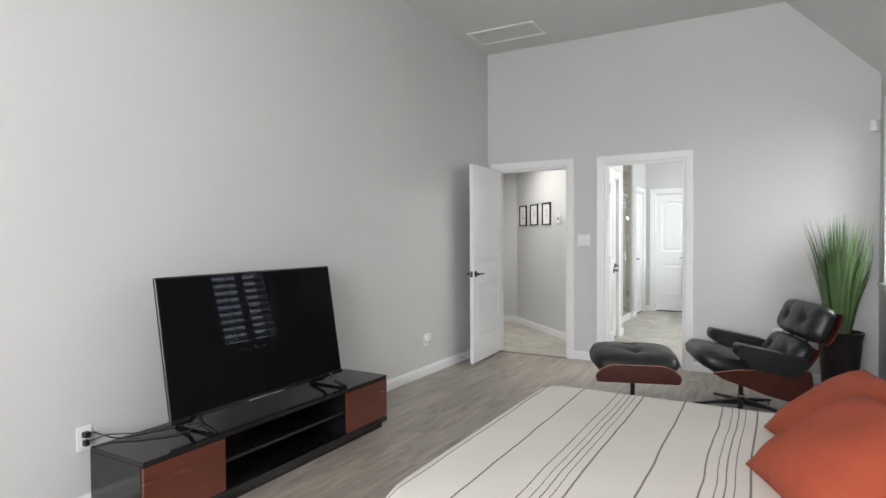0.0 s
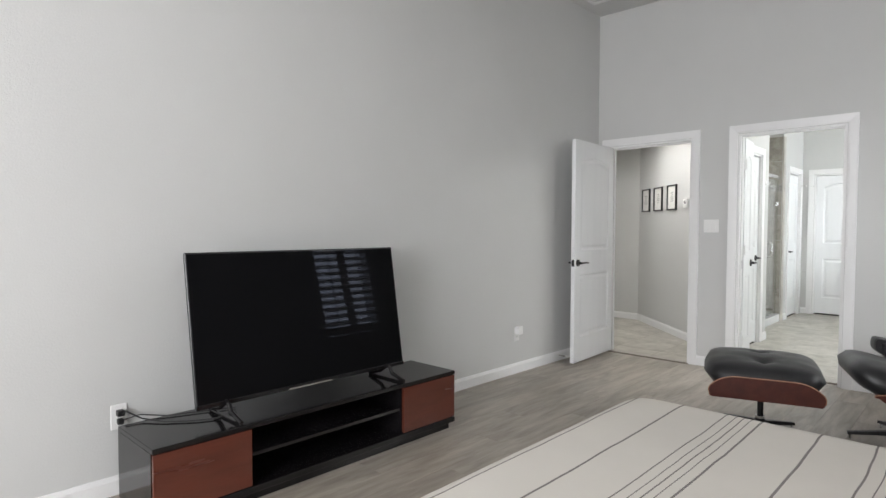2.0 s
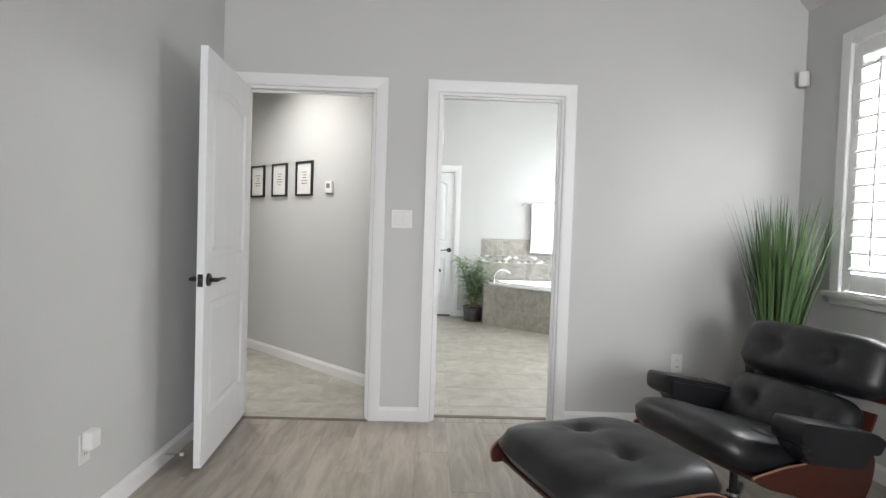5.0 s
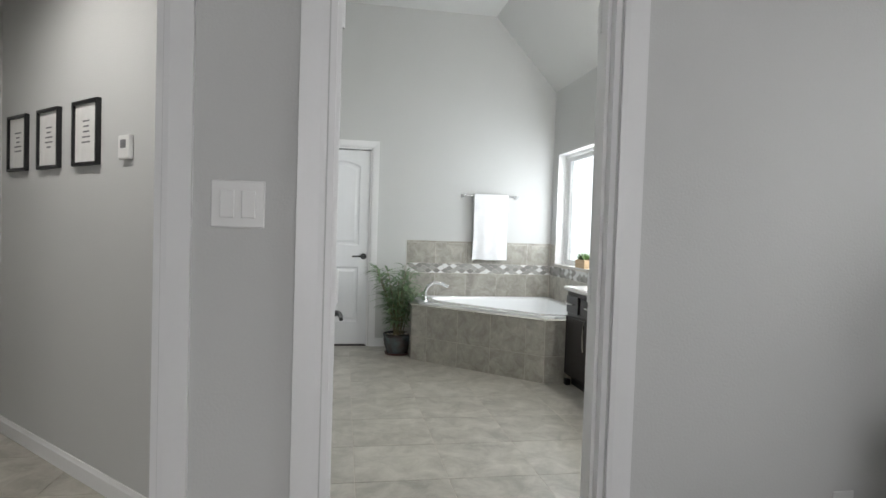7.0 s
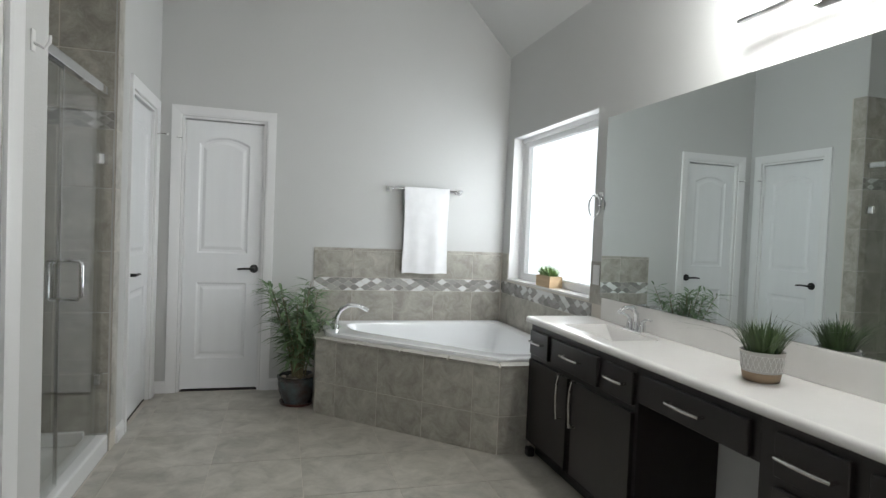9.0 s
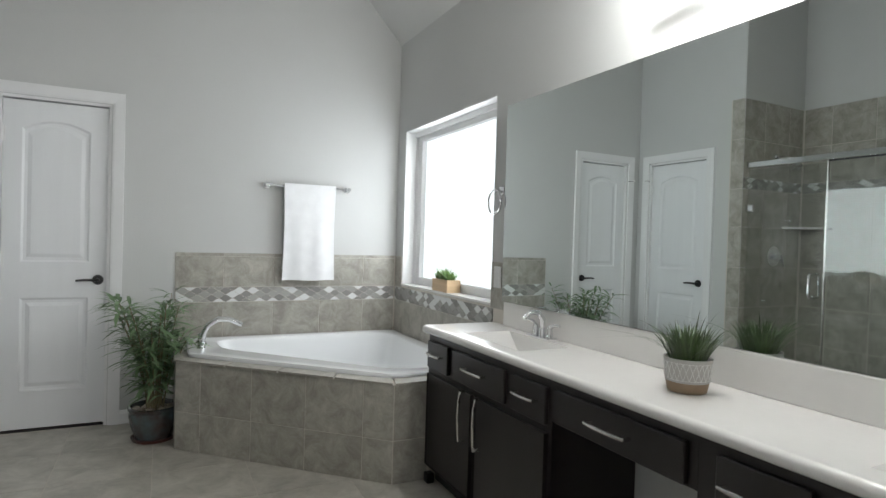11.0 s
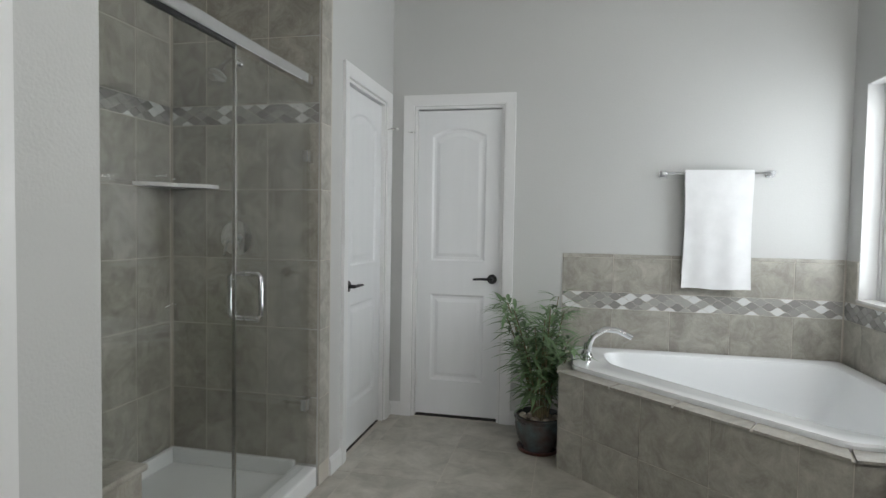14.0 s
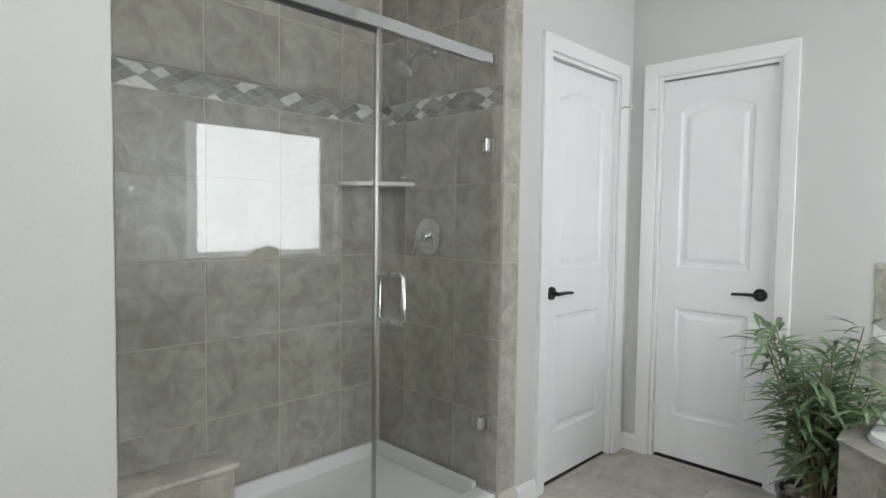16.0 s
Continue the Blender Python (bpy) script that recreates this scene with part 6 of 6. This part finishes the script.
# shower wall tiles
ROWS_Z = (0.10, 0.428, 0.758, 1.088, 1.424, 1.738)
for z0, z1 in list(zip(ROWS_Z, ROWS_Z[1:])) + [(1.832, 2.145), (2.145, 2.475)]:
    tile_run(shower_wall, (SHB, SHL), (SHB, SHS - 0.012), z0, z1, 0.3325, 0.003, TILE, 0.285, 0.0045)
    tile_run(shower_wall, (SHB + 0.012, SHS), (DBX - 0.01, SHS), z0, z1, 0.3325, 0.003, TILE, 0.19, 0.0045)
tile_run(shower_wall, (DBX - T, SHL), (SHB, SHL), 0.10, 1.40, 0.3325, 0.003, TILE)
mosaic(shower_wall, (SHB, SHL), (SHB, SHS - 0.012), 1.738, 1.832)
mosaic(shower_wall, (SHB + 0.012, SHS), (DBX - 0.01, SHS), 1.738, 1.832)
# tiled end of the wall beside the glass
endw = setting("wall_shower_end", boxes((DBX - 0.004, SHS - 0.003, 0, DBX + 0.002, SHS + 0.115, 2.475)), GROUT, "tile edge strip at the shower opening", "tile strip")
for z0, z1 in list(zip((0.10,) + ROWS_Z[1:], ROWS_Z[1:])) + [(1.738, 2.145), (2.145, 2.475)]:
    tile_run(endw, (DBX + 0.002, SHS - 0.010), (DBX + 0.002, SHS + 0.105), z0, z1, 0.333, 0.003, TILE)
encl = thing("shower_enclosure", at(0, 0), "clear glass shower screen and door with chrome fittings", "shower screen")
part("header_rail", boxes((GX - 0.015, SHL, 1.905, GX + 0.018, SHS - 0.012, 1.950), bevel=0.003), CHROME, encl, "chrome header rail")
gp1 = part("fixed_panel", prism(bmesh.new(), [(SHL + 0.002, 0.60), (7.985, 0.60), (7.985, 0.102), (8.487, 0.102), (8.487, 1.905), (SHL + 0.002, 1.905)], -0.004, 0.004, Matrix.Translation((GX, 8.06, 0)) @ Matrix.Rotation(radians(-1.1), 4, "Z") @ Matrix.Translation((0, -8.06, 0)) @ Matrix(((0, 0, 1, 0), (1, 0, 0, 0), (0, 1, 0, 0), (0, 0, 0, 1)))), GLASS, encl, "clear fixed glass panel")
gp2 = part("glass_door", boxes((GX - 0.004, 8.50, 0.115, GX + 0.004, SHS - 0.030, 1.885)), GLASS, encl, "clear hinged glass door")
for o in (gp1, gp2):
    o.visible_shadow = False
part("edge_seal", boxes((GX - 0.006, 8.488, 0.105, GX + 0.006, 8.499, 1.90)), NICKEL, encl)
part("channel", boxes((GX - 0.008, SHL + 0.01, 1.893, GX + 0.008, 8.487, 1.9045)), BLACK, encl)
for z in (0.41, 1.575):
    part("hinge", boxes((GX - 0.014, SHS - 0.075, z - 0.028, GX + 0.014, SHS - 0.011, z + 0.028), bevel=0.003), CHROME, gp2, "chrome door hinge")
bm = bmesh.new()
for s in (1, -1):
    tube(bm, [(GX + s * 0.004, 8.565, 1.07), (GX + s * 0.055, 8.565, 1.07), (GX + s * 0.066, 8.565, 1.058), (GX + s * 0.066, 8.565, 0.912), (GX + s * 0.055, 8.565, 0.90), (GX + s * 0.004, 8.565, 0.90)], 0.0095, 12)
part("pull_handle", bm, CHROME, gp2, "chrome D-shaped pull handle", smooth=50)
sv = thing("shower_valve", at(-2.059, SHS - 0.010, 1.188), "round chrome shower valve with lever", "shower valve")
part("trim_plate", lathe(bmesh.new(), [(0.085, 0), (0.085, 0.004), (0.07, 0.010), (0.03, 0.012), (0.03, 0.03)], 32), CHROME, sv, smooth=40).matrix_basis = Matrix.Rotation(radians(90), 4, "X")
part("valve_lever", tube(cyl(bmesh.new(), (0, -0.03, 0), (0, -0.07, 0), 0.024, 0.020, 16), [(0, -0.062, 0), (-0.012, -0.075, -0.03), (-0.018, -0.08, -0.085)], 0.010, 10, 0.007), CHROME, sv, smooth=50)
sh = thing("shower_fixture", at(-2.052, SHS - 0.010, 2.026), "chrome shower head on a short arm", "shower head")
part("arm", tube(cyl(bmesh.new(), (0, 0, 0), (0, -0.012, 0), 0.028, 0.022, 16), [(0, 0, 0), (0, -0.06, 0.005), (0, -0.11, -0.02), (0, -0.14, -0.05)], 0.010, 12), CHROME, sh, smooth=50)
hd = lathe(bmesh.new(), [(0.012, 0.0), (0.018, 0.02), (0.030, 0.045), (0.045, 0.06), (0.047, 0.072), (0.042, 0.074)], 24)
part("shower_head", hd, CHROME, sh, smooth=40).matrix_basis = Matrix.Translation((0, -0.135, -0.045)) @ Matrix.Rotation(radians(180 - 35), 4, "X")
cs = thing("corner_shelf", at(SHB + 0.011, SHS - 0.011, 1.425), "small stone corner shelf in the shower", "shelf")
part("shelf_plate", prism(bmesh.new(), [(0, 0), (0, -0.265)] + [(0.265 * math.sin(a) * (0.80 + 0.2 * abs(math.cos(2 * a))), -0.265 * math.cos(a) * (0.80 + 0.2 * abs(math.cos(2 * a)))) for a in (math.pi / 2 * k / 10 for k in range(1, 10))] + [(0.265, 0)], 0, 0.018), COUNT, cs)

rh = thing("robe_hook", at(CLX, 7.50, 1.74), "small white robe hook on the wall", "hook")
part("hook", tube(boxes((0, -0.012, -0.03, 0.005, 0.012, 0.03), bevel=0.002), [(0.003, 0, -0.005), (0.03, 0, -0.018), (0.042, 0, 0.0), (0.042, 0, 0.018)], 0.005, 8), PLASTIC, rh)
for nm, m in (("hinge_stop", at(DA[0] + 0.005, FARY - 0.025, 1.865)), ("hinge_stop", at(DBX + 0.025, DB[1] - 0.005, 1.865, 90))):
    hs = thing(nm, m, "small metal hinge-pin door stop", "door stop", "hinge-pin stops")
    part("arm", tube(bmesh.new(), [(-0.005, 0.008, 0), (-0.035, -0.02, 0), (-0.02, -0.05, 0)], 0.004, 8), NICKEL, hs)
    part("bumper", cyl(bmesh.new(), (-0.02, -0.05, 0), (-0.014, -0.062, 0), 0.008, None, 10), PLASTIC, hs)

# ---- floor pieces ----
floor_ob, bath_floor, hall_floor = bpy.data.objects["floor"], bpy.data.objects["floor_bath"], bpy.data.objects["floor_hall"]
rnd = random.Random(21)
PW, PL = 0.178, 1.22
plank_cache = {}


def plank(w, l):
    key = (round(w, 3), round(l, 3))
    if key not in plank_cache:
        plank_cache[key] = mesh_of("plank", boxes((0, 0, -0.012, w, l, 0.0), bevel=0.0006), PLANK)
    return plank_cache[key]


x = TVX
row = 0
while x < BEDR - 0.01:
    w = min(PW, BEDR - x)
    y = -2.4 - (row * 0.47) % PL
    while y < DOORY:
        a, c = max(y, BACKY), min(y + PL, DOORY - 0.001)
        if c - a > 0.02:
            piece("plank", plank(w - 0.0010, c - a - 0.0010), floor_ob, (x, a, 0))
        y += PL
    a, c = max(x, D2A + 0.018), min(x + w, D2B - 0.018)
    if c - a > 0.01:
        piece("plank", plank(c - a - 0.0010, BATHN - 0.035 - DOORY), floor_ob, (a, DOORY, 0))
    x += PW
    row += 1
FT = 0.4572
tile_cache = {}


def floor_tiles(parent, x0, y0, x1, y1, ox, oy):
    i = math.floor((x0 - ox) / FT)
    while ox + i * FT < x1:
        j = math.floor((y0 - oy) / FT)
        while oy + j * FT < y1:
            a, c = max(ox + i * FT, x0), min(ox + (i + 1) * FT, x1)
            p, q = max(oy + j * FT, y0), min(oy + (j + 1) * FT, y1)
            if c - a > 0.01 and q - p > 0.01:
                key = (round(c - a, 3), round(q - p, 3))
                if key not in tile_cache:
                    tile_cache[key] = mesh_of("floor_tile", boxes((0, 0, -0.002, c - a - 0.003, q - p - 0.003, 0.0), bevel=0.0008), FTILE)
                piece("floor_tile", tile_cache[key], parent, (a + 0.002, p + 0.002, 0))
            j += 1
        i += 1


floor_tiles(bath_floor, DBX, BATHN - 0.03, WIN, FARY, -0.62, 6.12)
floor_tiles(hall_floor, -4.6, DOORY + 0.012, CLX - T, 8.0, -0.62, 6.12)
